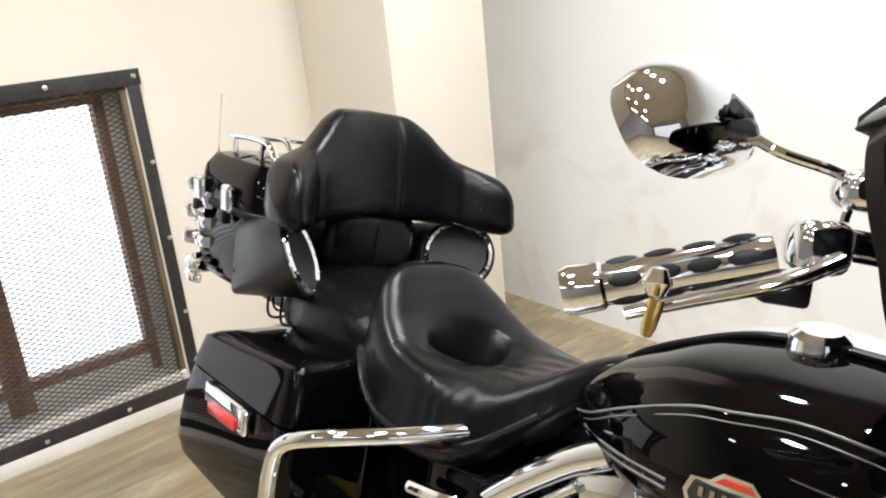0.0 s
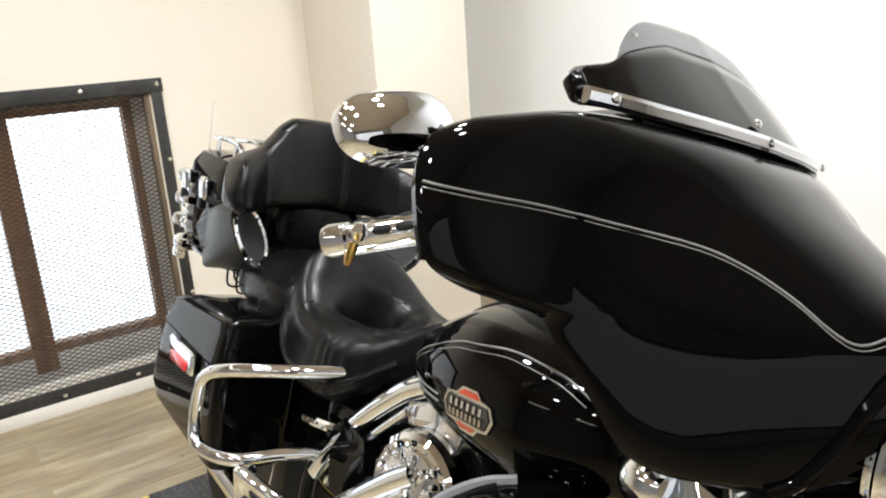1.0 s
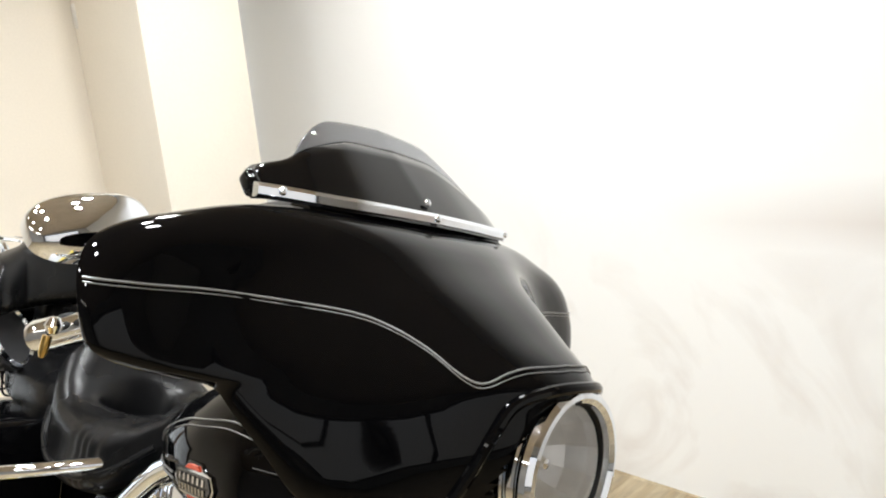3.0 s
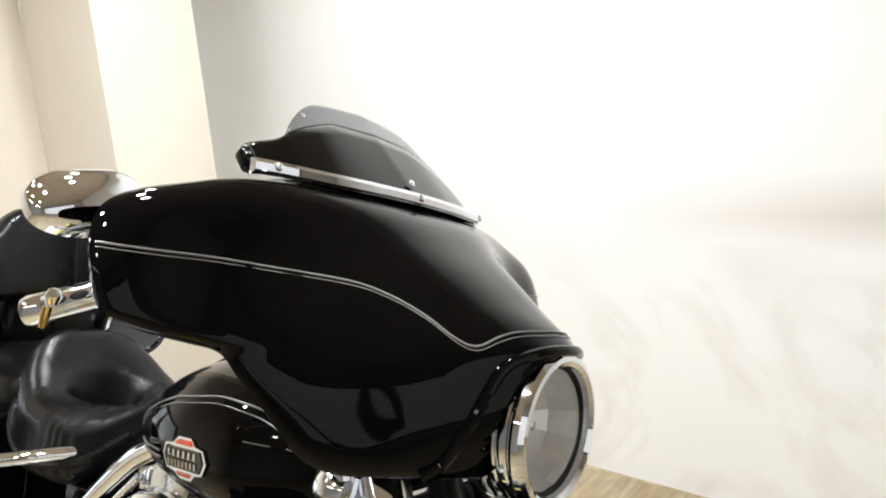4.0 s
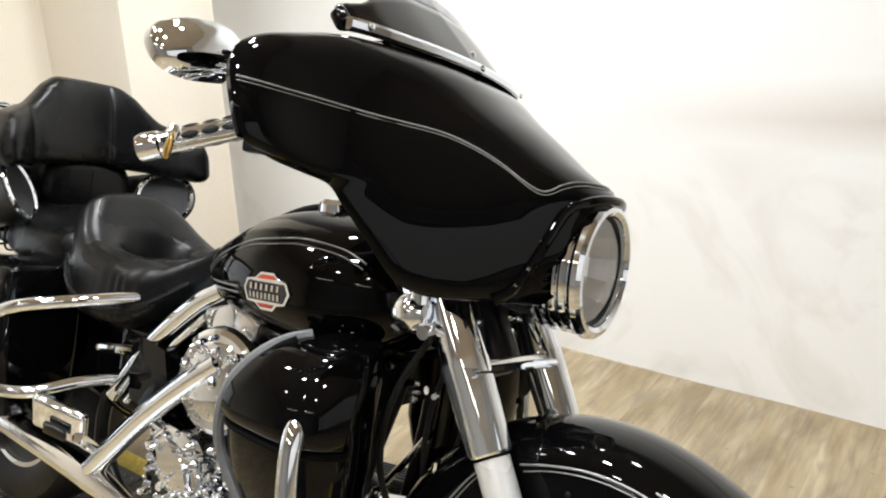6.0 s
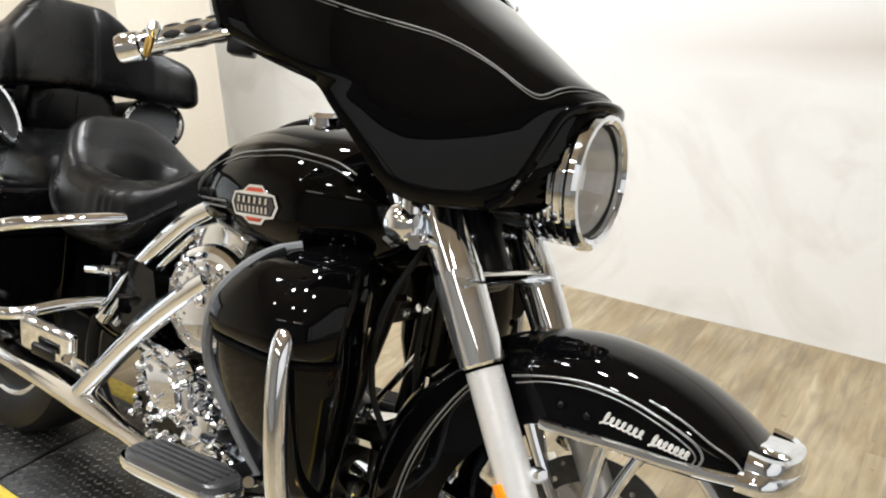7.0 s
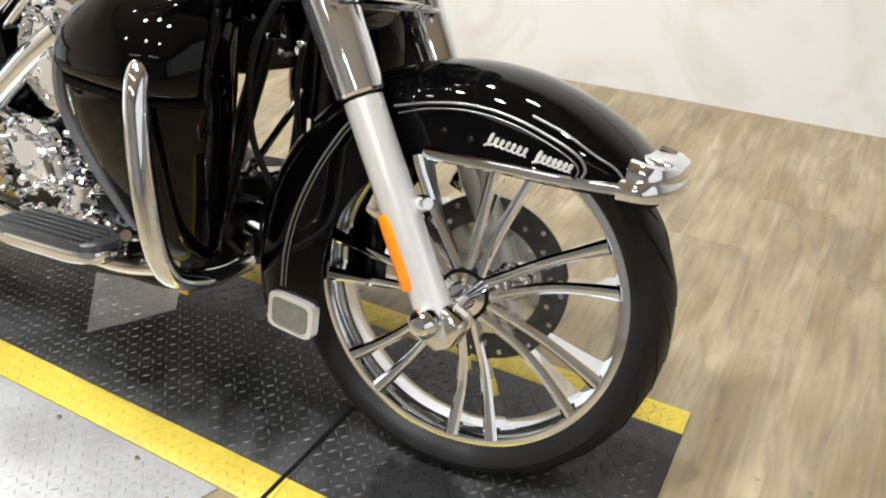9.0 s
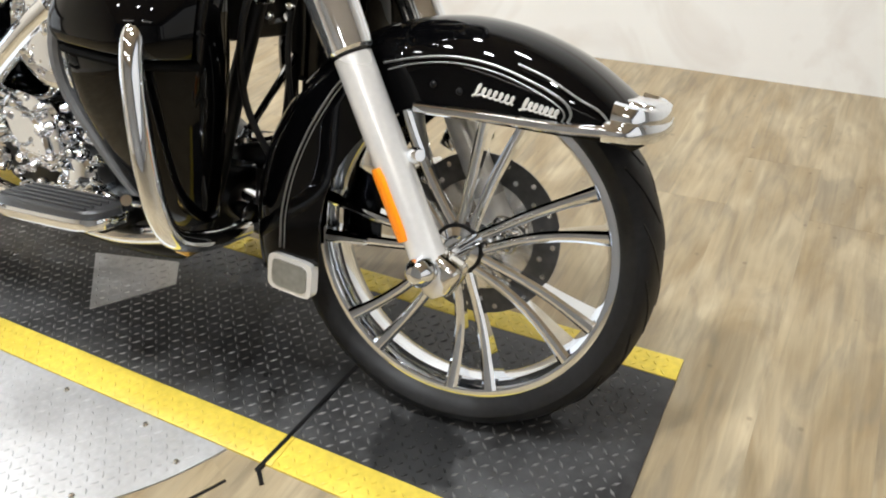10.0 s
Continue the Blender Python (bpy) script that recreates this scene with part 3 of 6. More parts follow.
for sx in SEAMS[1:3]:
    part("seam", boxed((sx, (OUT + INF) / 2 - 0.006, -0.0025), (0.0075, INF - OUT + 0.02, 0.009), turn=(0, 0, 0 if sx < -1 else -4)), SATIN_BLACK, platform, "dark joint between the plates")
part("seam_end", boxed((SEAMS[2] - 0.004, OUT - 0.022, -0.0022), (0.007, 0.03, 0.006), turn=(0, 0, 48)), SATIN_BLACK, platform)

# round turntable deck beside the yellow edge
DC, DR = Vector((-0.704, -0.066)), 0.507


def segment(r, y_top, top, bottom):
    """A flat disc segment below the line y = y_top."""
    a0 = math.asin((y_top - DC.y) / r)
    angles = [math.pi - a0 + (math.pi + 2 * a0) * k / 40 for k in range(41)]
    ring = [(DC.x + r * math.cos(a), DC.y + r * math.sin(a)) for a in angles]
    bm = bmesh.new()
    hi, lo = [bm.verts.new((x, y, top)) for x, y in ring], [bm.verts.new((x, y, bottom)) for x, y in ring]
    bm.faces.new(hi)
    bm.faces.new(lo[::-1])
    for i in range(len(ring)):
        j = (i + 1) % len(ring)
        bm.faces.new((hi[i], lo[i], lo[j], hi[j]))
    return bm


deck = part("deck", segment(DR, OUT - 0.001, 0.0, -0.008), PLATE_BARE, platform, "bare aluminium checker plate deck, rounded")
tagged(part("tread_relief", lugs(bmesh.new(), DC.x - DR, DC.x + DR, DC.y - DR, OUT - 0.006, 0.0,
                         lambda x, y: (Vector((x, y)) - DC).length < DR - 0.016), PLATE_BARE, deck, "", 20), kind="stuff")
for k in range(7):
    a = math.pi + 0.56 + k * 0.34
    part("rivet", lathe([(0, 0.003), (0.004, 0.0024), (0.006, 0)], (DC.x + (DR - 0.026) * math.cos(a), DC.y + (DR - 0.026) * math.sin(a), 0.0), (0, 0, 1), 10), CHROME_WORN, deck)
for k in range(4):
    part("rivet", lathe([(0, 0.003), (0.004, 0.0024), (0.006, 0)], (-1.0 + k * 0.2, OUT - 0.02, 0.0), (0, 0, 1), 10), CHROME_WORN, deck)
_rim = bmesh.new()
_n = 44
_aa = [math.pi + 0.44 + (math.pi - 0.88) * k / _n for k in range(_n + 1)]
loft([[Vector((DC.x + r * math.cos(a), DC.y + r * math.sin(a), z)) for r, z in ((DR + 0.002, -0.001), (DR + 0.055, -0.001), (DR + 0.055, -0.01), (DR + 0.002, -0.01))] for a in _aa], _rim)
part("rim", _rim, PLANK, platform, "curved light wooden edging")
part("rim_gap", loft([[Vector((DC.x + r * math.cos(a), DC.y + r * math.sin(a), z)) for r, z in ((DR + 0.055, -0.003), (DR + 0.059, -0.003), (DR + 0.059, -0.01), (DR + 0.055, -0.01))] for a in _aa]), SATIN_BLACK, platform, "dark gap round the deck")
# bare patch in the black plate
_p = bmesh.new()
_c = [(-0.90, 0.06), (-0.69, 0.11), (-0.637, 0.046), (-0.748, -0.092)]
_hi, _lo = [_p.verts.new((x, y, 0.0022)) for x, y in _c], [_p.verts.new((x, y, -0.002)) for x, y in _c]
_p.faces.new(_hi[::-1]), _p.faces.new(_lo)
for i in range(4):
    _p.faces.new((_hi[i], _lo[i], _lo[(i + 1) % 4], _hi[(i + 1) % 4]))
patch = part("patch_plate", _p, PLATE_BARE, platform, "bare aluminium checker plate patch")


def _in_patch(x, y):
    return all((_c[(i + 1) % 4][0] - _c[i][0]) * (y - _c[i][1]) - (_c[(i + 1) % 4][1] - _c[i][1]) * (x - _c[i][0]) < -0.0012 for i in range(4))


tagged(part("tread_relief", lugs(bmesh.new(), -0.92, -0.62, -0.1, 0.12, 0.0022, _in_patch), PLATE_BARE, patch, "", 20), kind="stuff")

# ---- motorcycle ----
bike = empty("motorcycle", "black touring motorcycle with chrome trim, leaning on its stand", "motorcycle")
HUB = (0.0, -0.02, 0.341)
WHEEL = seated((0.0585, 0.083, 0.2785), 4.5, 19.0, 0.0, 0.872, HUB)          # front wheel, steered to its left
FORK = seated((0.054, 0.038, 0.299), 0.5, 19.0, 2.1, 0.97, HUB)              # fender and fork legs
UPPER = seated((0.098, 0.042, 0.268), 2.5, 18.3, -0.2, 1.005, HUB)           # fairing, headlight and bars
BODY = seated((0.018, 0.070, 0.297), -0.5, 15.5, 2.9, 0.938, HUB)            # tank, seat, engine and luggage
YF, YB, AX = -0.024, -0.045, 0.341      # middle of the front end, middle of the body, height of the axle


def rivet(centre, way, r, parent, mat=None, name="bolt", h=None):
    h = h or r * 0.7
    return part(name, lathe([(0.0, h), (r * 0.55, h * 0.9), (r * 0.9, h * 0.5), (r, 0.0)], centre, way, 12), mat or CHROME, parent)


# front wheel
FRAME = WHEEL
W = Vector((0.0, YF + 0.004, AX))
wheel = part("front_wheel", lathe([(0.264, -0.03), (0.273, -0.046), (0.286, -0.0485), (0.2905, -0.0465), (0.29, -0.043), (0.279, -0.038),
                                   (0.273, -0.02), (0.273, 0.02), (0.279, 0.038), (0.29, 0.043), (0.2905, 0.0465), (0.286, 0.0485),
                                   (0.273, 0.046), (0.264, 0.03), (0.259, 0.0)], W, (0, 1, 0), 96, closed_profile=True), CHROME, bike, "chrome spoked alloy wheel")
tyre = part("tyre", lathe([(0.283, -0.042), (0.292, -0.054), (0.304, -0.065), (0.318, -0.068), (0.332, -0.061), (0.342, -0.044), (0.348, -0.022),
                           (0.3495, 0.0), (0.348, 0.022), (0.342, 0.044), (0.332, 0.061), (0.318, 0.068), (0.304, 0.065), (0.292, 0.054), (0.283, 0.042)],
                          W, (0, 1, 0), 112), TYRE, wheel, "black low-profile tyre with swept grooves")


_g = bmesh.new()
for k in range(22):
    for side in (-1, 1):
        a0 = 2 * math.pi * (k + (0.5 if side > 0 else 0)) / 22
        line = []
        for j in range(9):
            t = j / 8
            a, y = a0 + 0.32 * t ** 1.5, side * (0.008 + 0.052 * t)
            r = spline((0.0, 0.022, 0.044, 0.061), (0.3494, 0.3478, 0.3418, 0.3318))(abs(y))
            line.append(W + Vector((r * math.cos(a), y, r * math.sin(a))))
        tube(line, 0.0019, 5, 1, bm=_g)
tagged(part("tread_pattern", _g, SATIN_BLACK, tyre, "dark swept tread grooves"), kind="stuff")


def wheel_spoke(angle, tilt):
    """One flared blade from the hub to the rim."""
    rings = []
    for k in range(9):
        t = k / 8
        r = 0.045 + (0.269 - 0.045) * t
        wide = 0.009 + 0.002 * t + 0.0025 * max(0, t - 0.75) * 4
        thick = 0.0075 + 0.004 * t
        deep = 0.012 + 0.05 * t ** 2.5
        y = -0.040 + 0.010 * math.sin(t * math.pi) - 0.002 * t
        side = tilt * (0.013 + 0.026 * t ** 1.5) + 0.007 * math.sin(t * math.pi)
        c = Vector((r, y, side))
        rings.append([c + Vector((0, a, b)) for a, b in ((-thick, -wide * 0.55), (-thick * 0.6, -wide), (deep, -wide * 0.7), (deep, wide * 0.7), (-thick * 0.6, wide), (-thick, wide * 0.55), (-thick * 1.12, 0.0))])
    bm = loft(rings)
    bmesh.ops.transform(bm, matrix=Matrix.Translation(W) @ Matrix.Rotation(-angle, 4, "Y"), verts=bm.verts)
    return bm


for k in range(7):
    for tilt in (-1, 1):
        part("spoke", wheel_spoke(radians(-80.2 + k * 360 / 7), tilt), CHROME, wheel, sharp=25)
part("hub_band", lathe([(0.0405, -0.0505), (0.047, -0.05), (0.0475, -0.03), (0.044, -0.03)], W, (0, 1, 0), 36, closed_profile=True), SATIN_BLACK, wheel, "black hub band")
part("hub", lathe([(0.0, -0.062), (0.022, -0.062), (0.026, -0.055), (0.04, -0.05), (0.045, -0.03), (0.05, -0.012), (0.05, 0.03), (0.04, 0.06), (0.0, 0.062)], W, (0, 1, 0), 36), CHROME, wheel)
# brake disc on the far side, with drilled ring and carrier
disc = part("brake_disc", lathe([(0.108, 0.059), (0.158, 0.059), (0.158, 0.063), (0.108, 0.063)], W, (0, 1, 0), 64, closed_profile=True), DISC, wheel, "drilled steel brake disc")
part("disc_carrier", lathe([(0.03, 0.055), (0.09, 0.057), (0.108, 0.0595), (0.108, 0.0625), (0.09, 0.061), (0.03, 0.06)], W, (0, 1, 0), 40, closed_profile=True), ALLOY, disc)
for k in range(30):
    a = 2 * math.pi * k / 30
    r = 0.125 if k % 2 else 0.145
    part("hole", lathe([(0, 0.0012), (0.0052, 0.0012), (0.0058, 0)], W + Vector((r * math.cos(a), 0.0588, r * math.sin(a))), (0, -1, 0), 8), ALLOY, disc)
caliper = part("brake_caliper", boxed(W + Vector((-0.105, 0.085, 0.06)), (0.07, 0.05, 0.13), 0.012, (0, -30, 0)), CHROME_WORN, bike, "chromed brake caliper")
for z in (-0.03, 0.03):
    rivet(W + Vector((-0.12, 0.058, 0.06 + z)), (0, -1, 0), 0.009, caliper)

# front fender
FRAME = FORK
skirt = spline((38, 44, 52, 62, 75, 90, 100, 112, 130, 150, 175, 196, 214), (0.352, 0.327, 0.287, 0.255, 0.232, 0.224, 0.226, 0.215, 0.2, 0.19, 0.185, 0.19, 0.215))
crown = spline((36, 44, 60, 75, 90, 120, 160, 190, 214), (0.372, 0.371, 0.364, 0.358, 0.355, 0.351, 0.347, 0.345, 0.345))
wide = spline((36, 42, 50, 62, 90, 150, 190, 214), (0.045, 0.075, 0.095, 0.103, 0.105, 0.103, 0.1, 0.095))


def fender_ring(deg, grow=0.0, n=22, low=0.0):
    a = radians(deg)
    rc, rs, w = crown(deg) + grow, max(low, skirt(deg) - grow * 0.2), wide(deg) + grow
    pts = []
    shoulder = min(0.074, (rc - rs) * 0.6)
    for k in range(n + 1):
        t = -1 + 2 * k / n
        u = abs(t)
        if u > 0.55:
            v = (u - 0.55) / 0.45
            y, r = w * (1.0 - 0.02 * v), rc - shoulder - (rc - shoulder - rs) * v
        else:
            v = u / 0.55 * math.pi / 2
            y, r = w * math.sin(v) ** 0.85, rc - shoulder + shoulder * math.cos(v) ** 0.85
        pts.append(Vector((r * math.cos(a), YF + math.copysign(y, t) if t else YF, AX + r * math.sin(a))))
    return pts


def fender_shell(degs, outer=0.0, inner=-0.003, low=0.0):
    """A thin shell over a stretch of the wheel."""
    rings = []
    for d in degs:
        rings.append(fender_ring(d, outer, 22, low) + fender_ring(d, inner, 22, low)[::-1])
    return loft(rings)


fender = part("front_fender", fender_shell([39.5 + (198 - 39.5) * k / 60 for k in range(61)]), PAINT, bike, "gloss black front fender with silver pinstripes", 40)


def on_fender(deg, r, out=0.0):
    a = radians(deg)
    return Vector((r * math.cos(a), YF - wide(deg) - 0.0012 - out, AX + r * math.sin(a)))


def side_point(x, z, out=0.0):
    deg = math.degrees(math.atan2(z - AX, x)) % 360
    return on_fender(deg, math.hypot(x, z - AX), out)


for inset in (0.0, 0.008):
    loop = ((-0.092 + inset, 0.619 - inset), (-0.041, 0.634 - inset), (0.017, 0.644 - inset), (0.075, 0.642 - inset), (0.132 - inset * 0.3, 0.629 - inset), (0.173 - inset * 0.6, 0.614 - inset), (0.187 - inset, 0.599 - inset * 0.5), (0.184 - inset, 0.584))
    part("pinstripe", tube([side_point(x, z) for x, z in loop], 0.0019 if inset == 0 else 0.0011, 6, 8), STRIPE, fender)
part("pinstripe", tube([side_point(x, z) for x, z in ((0.108, 0.649), (0.153, 0.637), (0.194, 0.619), (0.222, 0.608), (0.24, 0.591))], 0.0016, 6, 8), STRIPE, fender)
for inset in (0.0, 0.008):
    part("pinstripe", tube([side_point(x + inset, z) for x, z in ((-0.155, 0.59), (-0.18, 0.557), (-0.214, 0.498), (-0.242, 0.428), (-0.256, 0.359), (-0.257, 0.296))], 0.0018 if inset == 0 else 0.0011, 6, 8), STRIPE, fender)
part("fender_rail", tube([side_point(x, z, 0.002) for x, z in ((-0.035, 0.567), (0.03, 0.571), (0.089, 0.575), (0.167, 0.578), (0.225, 0.582))] + [Vector((0.25, YF - 0.086, 0.585)), Vector((0.272, YF - 0.06, 0.588))], 0.0048, 8, 8, flat=1.6), CHROME, fender, "chrome skirt strip")
# chrome bumper wrapping the fender's nose: a low bar and a taller band above it
def bumper_bar(xs, half, z0, z1, thick, tall):
    rings = []
    for k in range(33):
        q = radians(-90 + 180 * k / 32)
        f = max(0.0, math.cos(q)) ** 0.55
        c = Vector((xs[0] + (xs[1] - xs[0]) * f, YF + half * math.copysign(abs(math.sin(q)) ** 0.8, math.sin(q)), z0 + (z1 - z0) * f))
        n = Vector((0.55 * math.cos(q), math.sin(q), 0)).normalized()
        rings.append([c + n * o * thick + Vector((0, 0, z * tall)) for o, z in ((-1, -0.7), (-0.3, -1), (0.6, -0.8), (1, -0.2), (1, 0.3), (0.55, 0.85), (-0.3, 1), (-1, 0.75))])
    return loft(rings)


bumper = part("nose_bumper", bumper_bar((0.232, 0.288), 0.098, 0.584, 0.586, 0.008, 0.0135), CHROME, fender, "chrome bumper round the fender's nose", 40)
part("bumper_top", bumper_bar((0.236, 0.284), 0.082, 0.603, 0.598, 0.0085, 0.019), CHROME, bumper, "", 40)
part("bumper_cap", boxed((0.256, YF + 0.004, 0.6115), (0.05, 0.08, 0.018), 0.0085, (0, radians(40), 0), 4), CHROME, bumper, "", 40)
for x, z in ((-0.01, 0.603), (0.03, 0.6)):
    rivet(side_point(x, z), (0, -1, 0), 0.0052, fender, SATIN_BLACK)
# raised script that cannot be read: a slanted, looping chrome ribbon
def ribbon(u0, u1, turns, tall):
    pts = []
    for k in range(turns * 8 + 1):
        a = 2 * math.pi * k / 8
        u = u0 + (u1 - u0) * k / (turns * 8)
        h = tall * (1.7 if k < 8 else 1.0)
        x = u + 0.0032 * math.sin(a) + 0.35 * h * math.cos(a + math.pi)
        z = 0.607 - 0.1 * (u - 0.05) - h * math.cos(a)
        pts.append(side_point(x, z, 0.0012))
    return tube(pts, 0.0017, 6, 2)


for u0, u1, turns, tall in ((0.053, 0.111, 7, 0.0052), (0.122, 0.172, 7, 0.005)):
    part("script_ribbon", ribbon(u0, u1, turns, tall), FORK_SATIN, fender, "raised chrome ornament")
# rear flap
def flap_plate(grow, y0, y1):
    """A plate with round corners standing on the fender's rear end."""
    pts = []
    for k in range(40):
        a = 2 * math.pi * k / 40
        c, s = math.cos(a), math.sin(a)
        u, v = 0.044 * math.copysign(abs(c) ** 0.35, c), 0.031 * math.copysign(abs(s) ** 0.35, s)
        pts.append((-0.230 + u * grow - 0.02 * v, 0.255 + v * (grow if grow == 1 else grow * 0.96) - 0.03 * u))
    return loft([[Vector((x, y, z)) for x, z in pts] for y in (y0, y1)])


flap = part("fender_flap", flap_plate(1.0, YF - 0.09, YF - 0.108), FORK_SATIN, fender, "worn satin fender end plate")
part("flap_inlay", flap_plate(0.78, YF - 0.105, YF - 0.1105), MUDFLAP, flap, "grey inlay plate")

# fork: rake of the legs
RAKE = Vector((-0.515, 0, 0.857)).normalized()


def on_leg(side, s, out=0.0):
    """A point on a fork leg, s metres up from the axle."""
    return Vector((0.045, YF + (-0.143 - out if side < 0 else side * (0.106 + out)), AX + 0.009)) + RAKE * s


for side in (-1, 1):
    foot, knee = on_leg(side, -0.02), on_leg(side, 0.325)
    way = RAKE
    leg = part("fork_leg", lathe([(0.0, -0.012), (0.018, -0.012), (0.025, 0.0), (0.0265, 0.03), (0.0265, 0.1), (0.0268, 0.2), (0.0272, 0.34), (0.0, 0.342)], foot, way, 32), FORK_SATIN, bike, "polished lower fork leg")
    part("fork_cover", lathe([(0.0, -0.001), (0.0295, 0.0), (0.033, 0.004), (0.035, 0.05), (0.0362, 0.10), (0.037, 0.14), (0.0, 0.14)], knee, way, 36), POLISHED, leg, "chrome upper fork cover")
    part("axle_clamp", boxed(on_leg(side, 0.0) + Vector((0.008, -side * 0.006, 0.004)), (0.062, 0.05, 0.055), 0.014, (0, 23, 0), 3), CHROME_WORN, leg)
    part("axle_cap", lathe([(0.0, 0.03), (0.012, 0.028), (0.02, 0.018), (0.0225, 0.006), (0.022, 0.0), (0.0, 0.0)], Vector((0.04, YF + (-0.168 if side < 0 else 0.131), AX + 0.019)), (0, side, 0), 24), CHROME, leg, "chrome axle cap")
    part("fork_boss", lathe([(0.0, 0.0), (0.011, 0.0), (0.012, 0.012), (0.008, 0.02), (0, 0.02)], on_leg(side, 0.175) + Vector((0.03, -side * 0.008, 0.006)), (0.7, side * 0.4, 0.2), 14), CHROME, leg)
    if side < 0:
        s0, s1 = 0.055, 0.162
        rings = []
        for k in range(9):
            s = s0 + (s1 - s0) * k / 8
            c = on_leg(side, s) - RAKE * 0.0
            w = 0.0118 * (1 if 0 < k < 8 else 0.7)
            out = Vector((-0.5, side * 0.866, -0.2)).normalized()
            across = RAKE.cross(out).normalized()
            base = c + out * 0.0255
            rings.append([base + across * w * f + out * g for f, g in ((-1, 0), (-0.9, 0.006), (-0.4, 0.0085), (0.4, 0.0085), (0.9, 0.006), (1, 0))])
        part("side_reflector", loft(rings), AMBER, leg, "long amber side reflector")
    part("brake_line_bracket", boxed(on_leg(side, 0.16) + Vector((-0.036, 0, 0)), (0.03, 0.012, 0.034), 0.004, (0, 20, 0)), CHROME_WORN, leg)
part("axle", tube([(0.04, YF - 0.17, AX + 0.019), (0.03, YF + 0.13, AX + 0.015)], 0.012, 14, 2), CHROME, bike)

# triple clamp with chrome cover
clamp = part("lower_fork_clamp", boxed(on_leg(0, 0.455) + Vector((0.0, -0.04, 0.0)), (0.045, 0.27, 0.018), 0.008, (0, -23.3, 0), 3), CHROME_WORN, bike, "chromed lower fork clamp")
part("clamp_cover", loft([[on_leg(0, 0.461) + Vector((dx - 0.25 * (0.18 - abs(w)) * 0.0, w, dz)) for dx, dz in ((0.03, -0.007), (0.042, -0.005), (0.045, 0.0), (0.03, 0.005), (0.02, 0.002))] for w in (-0.182, -0.178, -0.12, -0.06, 0.0, 0.07, 0.085, 0.088)]), CHROME, clamp, "bright clamp cover strip")
part("steering_stem", tube([on_leg(0, 0.43) + Vector((-0.03, 0, 0)), on_leg(0, 0.66) + Vector((-0.03, 0, 0))], 0.035, 16, 2), SATIN_BLACK, bike)
for side in (-1, 1):
    part("upper_fork_tube", lathe([(0.0, 0.0), (0.036, 0.0), (0.034, 0.05), (0.03, 0.12), (0.0, 0.12)], on_leg(side, 0.465), RAKE, 24), CHROME, bike, "chrome upper fork sleeve")
    horn = part("turn_lamp", lathe([(0.0, 0.03), (0.018, 0.028), (0.03, 0.014), (0.034, -0.01), (0.026, -0.03), (0.0, -0.036)], on_leg(side, 0.53, 0.035) + Vector((-0.045, 0, 0.0)), (1, side * 0.2, 0.1), 20), CHROME, bike, "chrome lamp bracket boss")
    part("lamp_stem", tube([on_leg(side, 0.535, 0.03) + Vector((-0.045, 0, 0)), on_leg(side, 0.60, 0.03) + Vector((-0.055, 0, 0.02))], 0.014, 10, 2), CHROME, horn)

# headlight
FRAME = UPPER
HL = Vector((-0.087, YF - 0.006, 0.927))
HW = Vector((1, 0, -0.03)).normalized()
_rings = [(0.0, -0.13), (0.085, -0.13), (0.09, -0.08), (0.09, -0.07)]
for k in range(4):
    h = -0.068 + 0.0158 * k
    _rings += [(0.0975, h), (0.099, h + 0.003), (0.099, h + 0.0085), (0.0975, h + 0.0115), (0.0905, h + 0.012), (0.0905, h + 0.0155)]
_rings += [(0.1005, -0.004), (0.103, 0.001), (0.102, 0.009), (0.097, 0.0145), (0.0905, 0.0155), (0.084, 0.011), (0.0815, 0.0), (0.0805, -0.01)]
light = part("headlight", lathe(_rings, HL, HW, 64), CHROME, bike, "chrome headlight with stepped bezel rings", 25)
part("reflector_bowl", lathe([(0.08, -0.008), (0.074, -0.03), (0.06, -0.055), (0.04, -0.072), (0.018, -0.08), (0.0, -0.08)], HL, HW, 14), BOWL, light, "bright faceted reflector", 5)
part("bulb_shield", lathe([(0.0, -0.035), (0.006, -0.036), (0.008, -0.042), (0.008, -0.078), (0.0, -0.078)], HL, HW, 18), CHROME_WORN, light)
part("gasket", lathe([(0.0785, 0.0), (0.0825, 0.004), (0.0825, -0.004), (0.0785, -0.006)], HL, HW, 48, closed_profile=True), RUBBER, light)
lens = part("lens", lathe([(0.079, -0.002), (0.06, 0.008), (0.035, 0.014), (0.0, 0.0165), (0.0, 0.0125), (0.035, 0.010), (0.06, 0.004), (0.079, -0.006)], HL, HW, 48), CLEAR, light, "clear domed lens")
lens.visible_shadow = False
rivet(HL + HW * -0.1 + Vector((0, -0.098, 0.0)), (0, -1, 0), 0.004, light)

# batwing fairing
YA = -0.042
EDGE_Y = (0.0, 0.14, 0.24, 0.296, 0.35, 0.41, 0.447, 0.463, 0.466, 0.46, 0.447, 0.41, 0.361, 0.326, 0.307, 0.278, 0.247, 0.214, 0.172, 0.1, 0.0)
EDGE_Z = (1.215, 1.215, 1.208, 1.2, 1.186, 1.168, 1.147, 1.12, 1.085, 1.05, 1.03, 1.015, 1.005, 0.996, 0.97, 0.929, 0.884, 0.866, 0.865, 0.868, 0.87)
_edge = curve([(0, y, z) for y, z in zip(EDGE_Y, EDGE_Z)], 5)


def smooth(xs, ys, degree):
    """One smooth polynomial through the neighbourhood of few knots."""
    mid = sum(xs) / len(xs)
    k = np.polyfit([x - mid for x in xs], ys, degree)
    return lambda x: float(np.polyval(k, x - mid))


